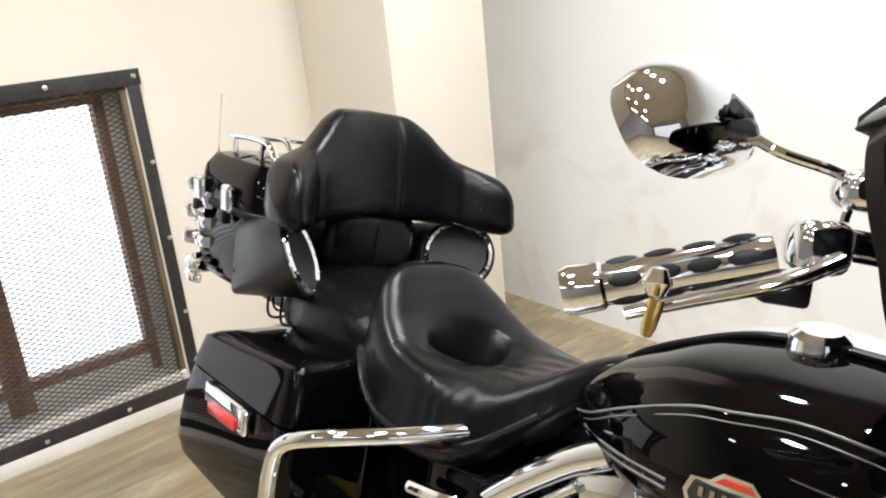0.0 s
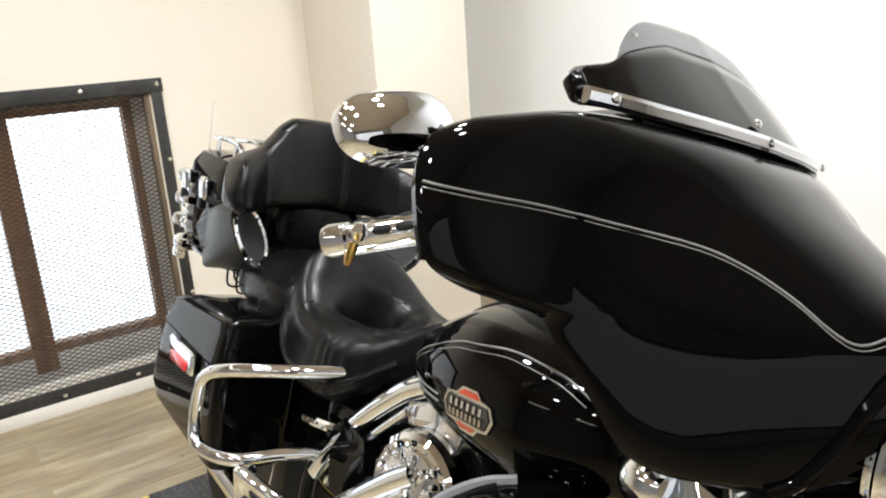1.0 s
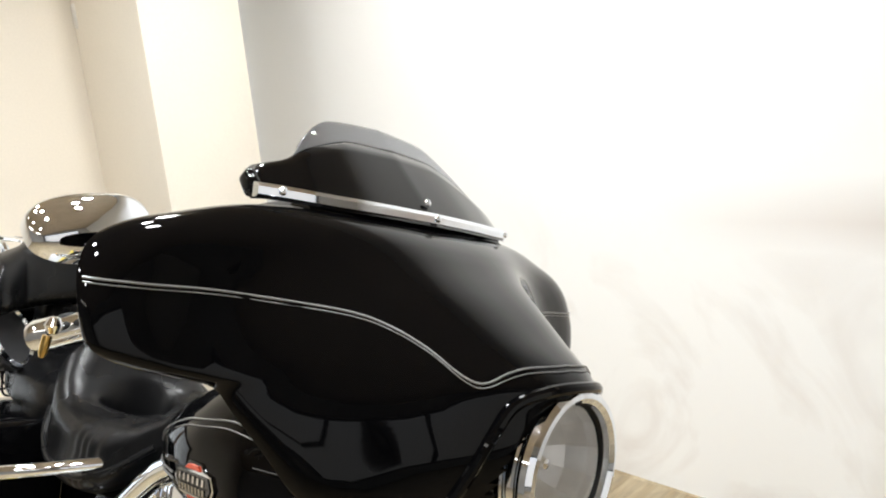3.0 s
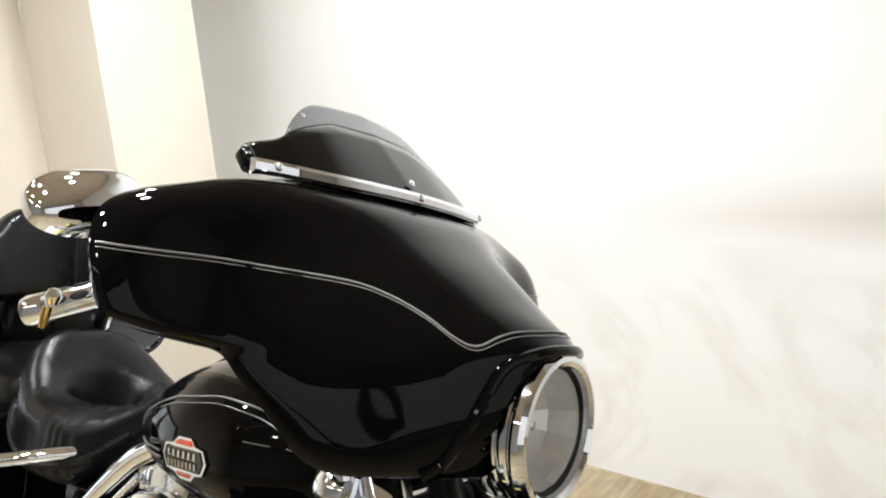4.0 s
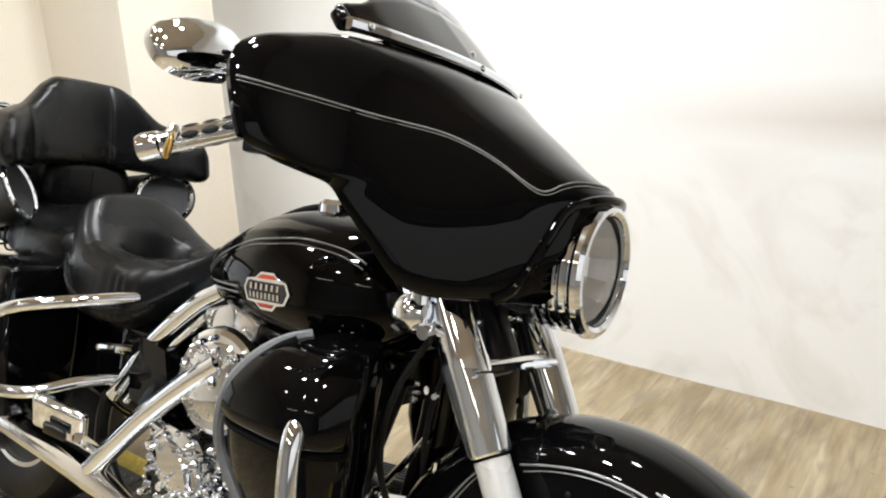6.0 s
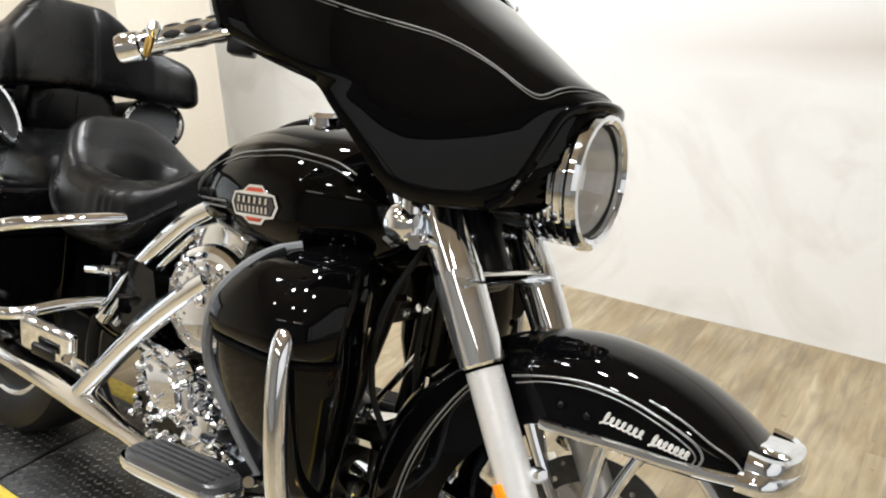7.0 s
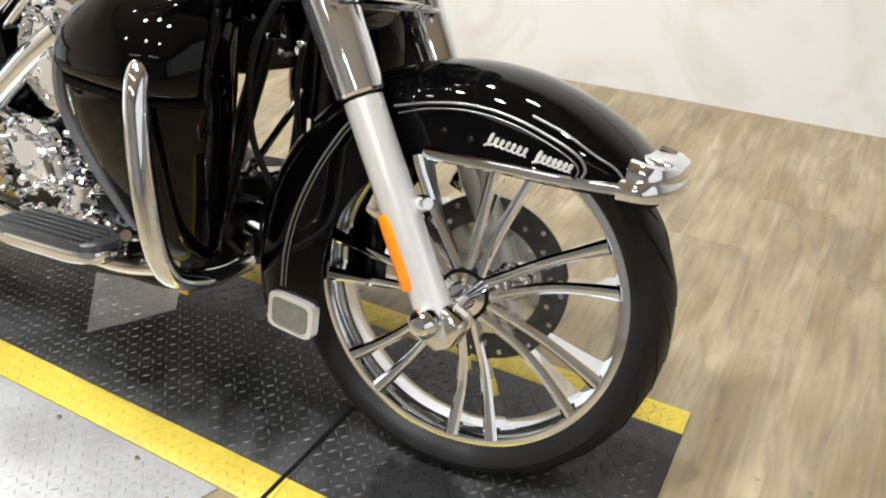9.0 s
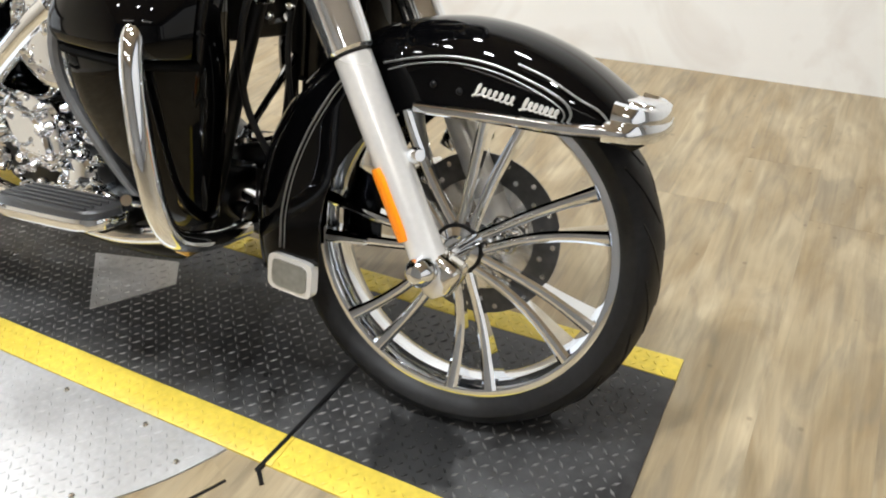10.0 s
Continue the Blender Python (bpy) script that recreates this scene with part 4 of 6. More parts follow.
nose = smooth((0.8, 0.84, 0.9, 0.96, 1.005, 1.03, 1.05, 1.08, 1.11, 1.15, 1.2, 1.235), (0.168, 0.185, 0.208, 0.228, 0.24, 0.241, 0.235, 0.21, 0.172, 0.112, 0.05, 0.015), 4)
wing = smooth((0.84, 0.88, 0.96, 1.03, 1.12, 1.2, 1.24), (-0.288, -0.295, -0.315, -0.34, -0.355, -0.36, -0.362), 3)
spread = smooth((0.84, 0.95, 1.03, 1.1, 1.16, 1.24), (0.206, 0.212, 0.216, 0.218, 0.216, 0.21), 2)


def fairing_x(y, z):
    g = math.exp(-(abs(y) / spread(z)) ** 2.6)
    return wing(z) - 0.006 * (abs(y) / 0.46) ** 2 + nose(z) * g + 0.03 * math.exp(-((z - 1.034) / 0.03) ** 2 - (y / 0.105) ** 2)


def fairing_point(y, z, lift=0.0):
    e = 1e-3
    nx = Vector((1, -(fairing_x(y + e, z) - fairing_x(y - e, z)) / (2 * e), -(fairing_x(y, z + e) - fairing_x(y, z - e)) / (2 * e))).normalized()
    return Vector((fairing_x(y, z), YA + y, z)) + nx * lift


def stripe_point(y, z):
    """On the fairing's skin, following its rounded outer edge."""
    bend = min(1.0, max(0.0, (abs(y) / 0.4655 - 0.845) / 0.155))
    return fairing_point(y, z, 0.0006) - Vector((0.024 * (1 - math.sqrt(1 - bend ** 2)), 0, 0))


def fairing_shell():
    bm = bmesh.new()
    mid = Vector((0, 0, 1.04))
    half = _edge
    ring = [Vector((0, -p.y, p.z)) for p in half] + [p.copy() for p in half[-2:0:-1]]
    rho = [0.0, 0.1, 0.2, 0.3, 0.4, 0.5, 0.6, 0.7, 0.78, 0.85, 0.9, 0.94, 0.97, 0.99, 1.0]
    rows = []
    for r in rho[1:]:
        row = []
        for p in ring:
            q = mid + (p - mid) * r
            x = fairing_x(q.y, q.z)
            if math.hypot(q.y - 0.012, q.z - 0.926) < 0.094:
                x = HL.x - 0.16
            out = abs(p.y) / 0.445
            top = min(1.0, max(0.0, (p.z - 1.08) / 0.07))
            bend = max(0.0, (r - 0.86 + 0.05 * top) / (0.14 + 0.05 * top))
            x -= (0.012 + 0.008 * out + 0.012 * top) * (1 - math.sqrt(max(0.0, 1 - bend ** 2)))
            if r > 0.6:
                x += 0.006 * min(1.0, max(0.0, (p.z - 1.15) / 0.05)) * math.sin(math.pi * (r - 0.6) / 0.4) ** 2
            row.append(bm.verts.new((x, YA + q.y, q.z)))
        rows.append(row)
    n = len(ring)
    centre = bm.verts.new((fairing_x(0, 1.04), YA, 1.04))
    for i in range(n):
        bm.faces.new((centre, rows[0][i], rows[0][(i + 1) % n]))
    for a, b in zip(rows, rows[1:]):
        for i in range(n):
            j = (i + 1) % n
            bm.faces.new((a[i], b[i], b[j], a[j]))
    last = rows[-1]
    back = [bm.verts.new(v.co + Vector((-0.02, -math.copysign(0.006, v.co.y - YA), -0.006)) if v.co.z > 1.15 else v.co + Vector((-0.01, -math.copysign(0.005, v.co.y - YA) if abs(v.co.y - YA) > 0.02 else 0, -0.006 if v.co.z > 1.04 else 0.008))) for v in last]
    for i in range(n):
        j = (i + 1) % n
        bm.faces.new((last[i], back[i], back[j], last[j]))
    # inner shell that closes the rear
    inner = [bm.verts.new(Vector((-0.33 if v.co.z > 0.98 else -0.27, YA + (v.co.y - YA) * 0.55, 1.04 + (v.co.z - 1.04) * 0.6))) for v in last]
    for i in range(n):
        j = (i + 1) % n
        bm.faces.new((back[i], inner[i], inner[j], back[j]))
    bm.faces.new(inner)
    return bm


fairing = part("fairing", fairing_shell(), PAINT, bike, "gloss black batwing fairing with silver pinstripe", 50)
STRIPE_YZ = ((0.463, 1.104), (0.445, 1.103), (0.40, 1.102), (0.333, 1.1015), (0.261, 1.097), (0.2, 1.091), (0.17, 1.079), (0.148, 1.06), (0.131, 1.036), (0.115, 1.028), (0.09, 1.041), (0.06, 1.049), (0.0, 1.052))
for off in (0.0, -0.0048):
    yz = curve([(0, -y, z + off) for y, z in STRIPE_YZ], 4)
    line = [stripe_point(p.y, p.z) for p in yz] + [stripe_point(-p.y, p.z) for p in yz[-2::-1]]
    part("pinstripe", tube(line, 0.0015 if off == 0 else 0.0008, 6, 1), STRIPE, fairing, "silver pinstripe")

_lip = [(y, z) for y, z in ((0.148, 0.87), (0.133, 0.889), (0.122, 0.925), (0.108, 0.97), (0.088, 1.008), (0.05, 1.026), (0.0, 1.03))]
part("headlight_lip", tube([fairing_point(-y, z, 0.001) for y, z in _lip] + [fairing_point(y, z, 0.001) for y, z in _lip[-2::-1]], 0.0075, 10, 6), PAINT, fairing, "rounded painted lip over the headlight")

# windshield and its trim
tint_z = spline((0.0, 0.092, 0.113, 0.177, 0.22, 0.263, 0.29), (1.32, 1.318, 1.313, 1.293, 1.272, 1.257, 1.224))
base_z = spline((0.0, 0.15, 0.27, 0.29), (1.224, 1.224, 1.226, 1.224))
base_x = spline((0.0, 0.1, 0.2, 0.27, 0.29), (-0.335, -0.345, -0.37, -0.40, -0.412))
top_z = spline((0.0, 0.06, 0.11, 0.135, 0.155, 0.18, 0.21, 0.25, 0.275, 0.29), (1.355, 1.352, 1.346, 1.335, 1.322, 1.302, 1.275, 1.262, 1.253, 1.226))


def acrylic(low, high, thick, ahead):
    """A curved sheet between two heights, leaning back."""
    bm = bmesh.new()
    sides = []
    for back in (0.0, thick):
        grid = []
        for j in range(9):
            row = []
            for k in range(61):
                y = -0.262 + 0.505 * k / 60
                a = abs(y) * 1.1
                z = low(a) + (high(a) - low(a)) * j / 8
                row.append(bm.verts.new((base_x(a) + 0.004 + ahead - (z - base_z(a)) - back, YA + y, z)))
            grid.append(row)
        sides.append(grid)
    for grid in sides:
        for a, b in zip(grid, grid[1:]):
            for k in range(60):
                bm.faces.new((a[k], a[k + 1], b[k + 1], b[k]))
    for k in range(60):
        for j in (0, 8):
            bm.faces.new((sides[0][j][k], sides[0][j][k + 1], sides[1][j][k + 1], sides[1][j][k]))
    for j in range(8):
        for k in (0, 60):
            bm.faces.new((sides[0][j][k], sides[0][j + 1][k], sides[1][j + 1][k], sides[1][j][k]))
    return bm


windshield = part("windshield", acrylic(lambda a: tint_z(a) + 0.0004, lambda a: top_z(a) + 0.0012, 0.004, 0.0), SMOKED, bike, "low smoked acrylic windshield", 50)
windshield.visible_shadow = False
part("windshield_base", acrylic(lambda a: base_z(a) - 0.012, tint_z, 0.004, 0.0), PAINT, windshield, "black tinted lower part of the windshield", 50)
trim = part("windshield_trim", loft([[Vector((base_x(abs(y)) + dx, YA + y, base_z(abs(y)) + dz)) for dx, dz in ((0.006, -0.011), (0.0115, -0.007), (0.0115, 0.002), (0.007, 0.007), (0.0, 0.007), (0.0, -0.011))] for y in [-0.262 + 0.49 * k / 40 for k in range(41)]]), CHROME, bike, "chrome windshield trim strip")
for y in (-0.235, 0.0, 0.22):
    rivet(Vector((base_x(abs(y)) + 0.011, YA + y, base_z(abs(y)))), (1, 0, 0.3), 0.006, trim)
rivet(Vector((base_x(0) - 0.012, YA, base_z(0) + 0.022)), (1, 0, 0.5), 0.006, trim)
part("trim_gasket", loft([[Vector((base_x(abs(y)) + dx, YA + y, base_z(abs(y)) + dz)) for dx, dz in ((0.007, -0.009), (0.0075, -0.013), (0.013, -0.022), (0.022, -0.038), (-0.03, -0.038), (-0.03, -0.009))] for y in [-0.2 + 0.4 * k / 40 for k in range(41)]]), PAINT, trim, "black seat of the windshield")
rivet(Vector((-0.449, YA - 0.135, 1.321)), (1, -0.2, 0.6), 0.004, windshield)
for y in (-0.254,):
    part("windshield_ear", boxed((base_x(0.28) - 0.008, YA + y, base_z(0.28) + 0.008), (0.026, 0.018, 0.034), 0.008, (0, -40, 0), 3), PAINT, windshield, "black end of the windshield")
# dashboard hood behind the windshield
part("dashboard", loft([[Vector((x, YA + y, z - 0.05 * (abs(y) / 0.26) ** 2)) for y in [-0.23 + 0.46 * k / 16 for k in range(17)]] + [Vector((x, YA + y, 1.17)) for y in (0.23, 0.0, -0.23)] for x, z in ((-0.4, 1.228), (-0.42, 1.24), (-0.45, 1.245), (-0.47, 1.24), (-0.49, 1.22))]), PLASTIC, bike, "black dashboard hood")

# handlebar, grips, mirrors
for side in (-1, 1):
    g0, g1 = Vector((-0.635, YF + side * 0.425, 1.008)), Vector((-0.50, YF + side * 0.335, 1.066))
    bar = part("handlebar", tube([g1 + (g0 - g1) * -0.1, g1 + (g1 - g0) * 0.25, Vector((-0.42, YF + side * 0.22, 1.07)), Vector((-0.36, YF + side * 0.1, 1.03))], 0.0127, 14, 8), CHROME, bike, "chrome handlebar")
    way = (g0 - g1).normalized()
    grip = part("grip", lathe([(0.0, 0.0), (0.0155, 0.0), (0.017, 0.01), (0.0168, 0.125), (0.0195, 0.128), (0.0205, 0.15), (0.018, 0.158), (0.0, 0.16)], g1, way, 28), CHROME, bar, "chrome hand grip with rubber pads")
    across = way.cross(Vector((0, 0, 1))).normalized()
    upw = across.cross(way).normalized()
    for k in range(4):
        for a in (30, 100, 170, 240, 310):
            d = across * math.cos(radians(a)) + upw * math.sin(radians(a))
            c = g1 + way * (0.022 + 0.029 * k) + d * 0.0162
            bm = bmesh.new()
            bmesh.ops.create_uvsphere(bm, u_segments=10, v_segments=6, radius=1.0)
            m = Matrix((way * 0.0135, d.cross(way) * 0.0058, d * 0.0034)).transposed().to_4x4()
            bmesh.ops.transform(bm, matrix=Matrix.Translation(c) @ m, verts=bm.verts)
            part("rubber_pad", bm, RUBBER, grip)
    switch = part("switch_housing", boxed(g1 - way * 0.03, (0.042, 0.052, 0.04), 0.012, (0, 0, 35 * -side), 3), CHROME, bar, "chrome switch housing")
    part("switch", boxed(g1 - way * 0.03 + Vector((-0.02, 0, -0.034)), (0.036, 0.034, 0.026), 0.004, (0, 0, 35 * -side)), PLASTIC, switch)
    part("reservoir", boxed(g1 - way * 0.055 + Vector((0.006, 0, 0.035)), (0.05, 0.045, 0.03), 0.0125, (0, 0, 35 * -side), 4), CHROME, bar)
    ahead = Vector((0.42, side * 0.15, -0.05))
    lv = [g1 - way * 0.02 + ahead * 0.07, g1 + way * 0.03 + ahead * 0.115, g1 + way * 0.09 + ahead * 0.125, g1 + way * 0.145 + ahead * 0.135]
    lever = part("brake_lever" if side < 0 else "clutch_lever", tube(lv, lambda t: 0.0115 - 0.0045 * t, 12, 6, flat=0.62), CHROME, bar, "chrome lever")
    if side < 0:
        tip = Vector((-0.527, -0.468, 1.016))
        part("lever_ball", lathe([(0, 0.011), (0.006, 0.0095), (0.011, 0.0), (0.006, -0.0095), (0, -0.011)], tip + Vector((-0.006, 0.01, 0.022)), (0, 0, 1), 16), CHROME, lever)
        part("bullet_tip", lathe([(0.0, -0.016), (0.0034, -0.0145), (0.0052, -0.008), (0.0056, 0.003), (0.0056, 0.011), (0.0, 0.011)], tip, (0.1, 0.1, 1), 16), BRASS, lever, "brass bullet-shaped charm")
    # mirror with a chrome shell; the glass faces the rider
    mc = Vector((-0.55, YF + side * 0.396, 1.157))
    shell = bmesh.new()
    rings = []
    for k in range(12):
        t = k / 11
        f = math.sqrt(max(0.0, 1 - (1 - t) ** 2))
        d = 0.034 * (1 - t)
        ring = []
        for j in range(40):
            a = 2 * math.pi * j / 40
            c, s = math.cos(a), math.sin(a)
            yy = 0.078 * math.copysign(abs(c) ** 0.72, c)
            zz = 0.044 * math.copysign(abs(s) ** 0.74, s) * (1 - 0.1 * side * c)
            ring.append(Vector((d, yy * max(f, 0.02), zz * max(f, 0.02))))
        rings.append(ring)
    rings.append([p * 1.0 + Vector((-0.012, 0, 0)) for p in rings[-1]])
    loft(rings, shell)
    turn = Matrix.Translation(mc) @ Euler((radians(-side * 11), radians(-30), radians(side * 4))).to_matrix().to_4x4()
    bmesh.ops.transform(shell, matrix=turn, verts=shell.verts)
    mirror = part("mirror", shell, CHROME, bike, "chrome rear-view mirror")
    glass = bmesh.new()
    loft([[turn @ (p * 0.95 + Vector((x, 0, 0))) for p in [Vector((0, q.y, q.z)) for q in rings[-2]]] for x in (-0.0125, -0.0145)], glass)
    part("mirror_glass", glass, CHROME, mirror)
    part("mirror_stem", tube([mc + Vector((0.016, -side * 0.045, -0.002)), mc + (g1 - way * 0.045 + Vector((0, 0, 0.045)) - mc) * 0.55, g1 - way * 0.045 + Vector((0, 0, 0.045)), g1 - way * 0.045 + Vector((0, 0, 0.015))], 0.0042, 10, 6), CHROME, mirror)

# fuel tank
FRAME = BODY
TX = (-0.885, -0.86, -0.8, -0.74, -0.65, -0.55, -0.45, -0.36, -0.30, -0.25)
TK = dict(w=spline(TX, (0.02, 0.07, 0.13, 0.17, 0.21, 0.228, 0.225, 0.195, 0.15, 0.08)),
          lo=spline(TX, (0.745, 0.735, 0.715, 0.69, 0.68, 0.675, 0.67, 0.69, 0.72, 0.78)),
          hi=spline(TX, (0.765, 0.79, 0.84, 0.875, 0.918, 0.94, 0.945, 0.935, 0.91, 0.87)))


def tank_side(x, z, out=0.0):
    w, lo, hi = TK["w"](x), TK["lo"](x), TK["hi"](x)
    v = max(-0.999, min(0.999, (z - (lo + hi) / 2) / ((hi - lo) / 2)))
    y = w * (1 - abs(v) ** 2.3) ** (1 / 2.3)
    return Vector((x, YB - y - out, z))


_rings = []
for k in range(37):
    x = -0.885 + 0.635 * k / 36
    lo, hi = TK["lo"](x), TK["hi"](x)
    _rings.append(oval(x, YB, (lo + hi) / 2, TK["w"](x), (hi - lo) / 2, 2.3, 48))
tank = part("fuel_tank", loft(_rings), PAINT, bike, "gloss black fuel tank with silver pinstripes and badge", 50)
for off in (0.0, 0.0095):
    pts = [tank_side(x, z - off, 0.0006) for x, z in ((-0.83, 0.758), (-0.77, 0.785), (-0.698, 0.825), (-0.61, 0.865), (-0.555, 0.879), (-0.5, 0.89), (-0.45, 0.892), (-0.40, 0.888), (-0.36, 0.875))]
    part("pinstripe", tube(pts, 0.0018 if off == 0 else 0.001, 6, 6), STRIPE, tank)
for off in (0.0, 0.011):
    part("pinstripe", tube([tank_side(x, z - off, 0.0006) for x, z in ((-0.79, 0.757), (-0.70, 0.77), (-0.61, 0.782))], 0.002, 6, 6), STRIPE, tank)


def plaque(outline, thick, lift):
    """A flat plate that follows the tank's side."""
    bm = bmesh.new()
    a = [bm.verts.new(tank_side(x, z, lift)) for x, z in outline]
    b = [bm.verts.new(tank_side(x, z, lift + thick)) for x, z in outline]
    bm.faces.new(b)
    bm.faces.new(a[::-1])
    n = len(outline)
    for i in range(n):
        j = (i + 1) % n
        bm.faces.new((a[i], a[j], b[j], b[i]))
    return bm


BX, BZ = -0.528, 0.792


def badge_pt(u, v):
    return (BX + u * 1.18, BZ + v * 0.98 + 0.13 * u)


_hex = [badge_pt(u, v) for u, v in ((-0.047, 0.002), (-0.041, 0.02), (-0.022, 0.023), (-0.012, 0.034), (0.014, 0.034), (0.024, 0.023), (0.041, 0.019), (0.05, 0.0), (0.041, -0.02), (0.024, -0.023), (0.014, -0.034), (-0.012, -0.034), (-0.022, -0.023), (-0.041, -0.02))]
badge = part("tank_badge", plaque(_hex, 0.004, 0.0), CHROME, tank, "chrome-edged tank badge with orange-red and dark enamel")
part("badge_field", plaque([badge_pt(u * 0.88, v) for u, v in ((-0.047, 0.002), (-0.041, 0.017), (0.041, 0.016), (0.049, 0.0), (0.041, -0.017), (-0.041, -0.017))], 0.0012, 0.0042), BADGE_DARK, badge)
for s in (1, -1):
    part("badge_accent", plaque([badge_pt(u, s * v) for u, v in ((-0.017, 0.0225), (-0.011, 0.029), (0.013, 0.029), (0.019, 0.0225))], 0.0012, 0.0042), BADGE_RED, badge)
for v, n in ((0.0078, 6), (-0.0078, 8)):
    for k in range(n):
        u = -0.033 + 0.066 * (k + 0.5) / n
        part("badge_bar", plaque([badge_pt(u + a, v + b) for a, b in ((-0.0022, -0.0054), (0.0022, -0.0054), (0.0022, 0.0054), (-0.0022, 0.0054))], 0.001, 0.0055), ALLOY, badge)
# tank console and cap
console = part("tank_console", loft([[Vector((x, YB + y, TK["hi"](x) + z)) for y, z in ((-w, -0.004), (-w * 0.96, 0.006), (-w * 0.75, 0.010), (0, 0.013), (w * 0.75, 0.010), (w * 0.96, 0.006), (w, -0.004))] for x, w in ((-0.83, 0.012), (-0.79, 0.028), (-0.73, 0.042), (-0.64, 0.052), (-0.56, 0.056), (-0.47, 0.056), (-0.40, 0.05), (-0.36, 0.03))]), CHROME, tank, "chrome tank console")
part("console_edge", tube([Vector((x, YB - w - 0.003, TK["hi"](x) + 0.003)) for x, w in ((-0.83, 0.012), (-0.79, 0.028), (-0.73, 0.042), (-0.64, 0.052), (-0.56, 0.056), (-0.47, 0.056))], 0.005, 8, 5), SATIN_BLACK, console)
part("fuel_cap", lathe([(0.0, 0.044), (0.024, 0.043), (0.033, 0.036), (0.036, 0.02), (0.036, -0.01), (0.0, -0.01)], Vector((-0.55, YB - 0.055, 0.918)), (0, -0.2, 1), 28), CHROME, console, "round chrome cap")
part("speed_dial", lathe([(0.0, 0.02), (0.03, 0.02), (0.034, 0.014), (0.034, 0.0), (0.0, 0.0)], Vector((-0.43, YB, 0.955)), (-0.3, 0, 1), 24), SATIN_BLACK, console)

# rider's seat
SX = (-1.355, -1.33, -1.30, -1.26, -1.21, -1.15, -1.09, -1.03, -0.985, -0.955, -0.93, -0.905, -0.875, -0.82, -0.745)
seat_w = spline(SX, (0.055, 0.1, 0.135, 0.16, 0.178, 0.187, 0.188, 0.182, 0.17, 0.152, 0.127, 0.098, 0.072, 0.052, 0.026))
seat_lo = spline(SX, (0.71, 0.68, 0.64, 0.61, 0.585, 0.572, 0.572, 0.58, 0.60, 0.62, 0.65, 0.68, 0.72, 0.775, 0.815))
seat_hi = spline(SX, (0.80, 0.85, 0.852, 0.828, 0.79, 0.762, 0.755, 0.752, 0.752, 0.756, 0.768, 0.785, 0.808, 0.832, 0.838))


def seat_ring(x, m=60, n=24):
    """Across the seat: an evenly stepped top with dish, button and creases, and a rounded underside."""
    w, lo, hi = seat_w(x), seat_lo(x), seat_hi(x)
    mid, half, p = (lo + hi) / 2, (hi - lo) / 2, 2.8
    out = []
    for k in range(m + 1):
        u = math.sin(math.pi / 2 * (-1 + 2 * k / m))
        y = w * u
        z = mid + half * max(0.0, 1 - abs(u) ** p) ** (1 / p)
        z -= 0.05 * math.exp(-(((x + 1.14) / 0.1) ** 2 + (y / 0.11) ** 2))
        z -= 0.14 * math.exp(-((((x + 1.165) / 0.044) ** 2 + ((y + 0.01) / 0.07) ** 2) ** 3))
        z += 0.016 * u * u * math.exp(-((x + 1.14) / 0.13) ** 2)
        z += 0.0022 * math.sin(y * 130 + 6 * x) * math.exp(-(((x + 1.02) / 0.05) ** 2)) * min(1, w / 0.15)
        z += 0.0012 * math.sin(math.atan2(y, x + 1.155) * 9) * math.exp(-(((math.hypot(y, x + 1.155) - 0.055) / 0.02) ** 2))
        edge = max(0.0, abs(u) - 0.8) / 0.2
        out.append(Vector((x, YB + y * (1 + 0.012 * edge * math.exp(-((x + 0.97) / 0.09) ** 2) * math.sin(x * 230 + 1.5 * math.sin(x * 61))), z)))
    for k in range(1, n):
        a = math.pi * k / n
        u = math.cos(a)
        s_ = math.sin(a)
        fold = 1 + 0.016 * math.exp(-((x + 0.97) / 0.09) ** 2) * max(0.0, 1 - s_ * 1.1) * math.sin(x * 230 + 1.5 * math.sin(x * 61) + 2 * s_)
        out.append(Vector((x, YB + fold * w * math.copysign(abs(u) ** 0.4, u) * (1 + 0.2 * s_ ** 0.5 * (1 - s_) - 0.1 * s_ * s_), mid - half * s_ ** 0.45)))
    return out


seat = part("seat", loft([seat_ring(-0.745 - 0.61 * k / 120) for k in range(121)]), LEATHER, bike, "black leather bucket seat with a buttoned dimple", 60)
part("seat_base", boxed((-0.90, YB, 0.735), (0.12, 0.07, 0.06), 0.02), SATIN_BLACK, seat, "black seat pan")
part("seat_welt", tube([Vector((x, YB - seat_w(x) * 1.055 - 0.001, seat_lo(x) + (seat_hi(x) - seat_lo(x)) * 0.30)) for x in [-0.9 - 0.42 * k / 18 for k in range(19)]], 0.007, 8, 4), LEATHER, seat, "stitched leather welt")
# passenger seat
part("passenger_seat", loft([oval(x, YB, (lo + hi) / 2, w, (hi - lo) / 2, 3.2, 40) for x, w, lo, hi in ((-1.24, 0.10, 0.64, 0.74), (-1.28, 0.15, 0.62, 0.76), (-1.36, 0.165, 0.61, 0.775), (-1.46, 0.17, 0.62, 0.78), (-1.56, 0.165, 0.63, 0.785), (-1.62, 0.13, 0.65, 0.78))]), LEATHER, bike, "black leather passenger seat", 60)

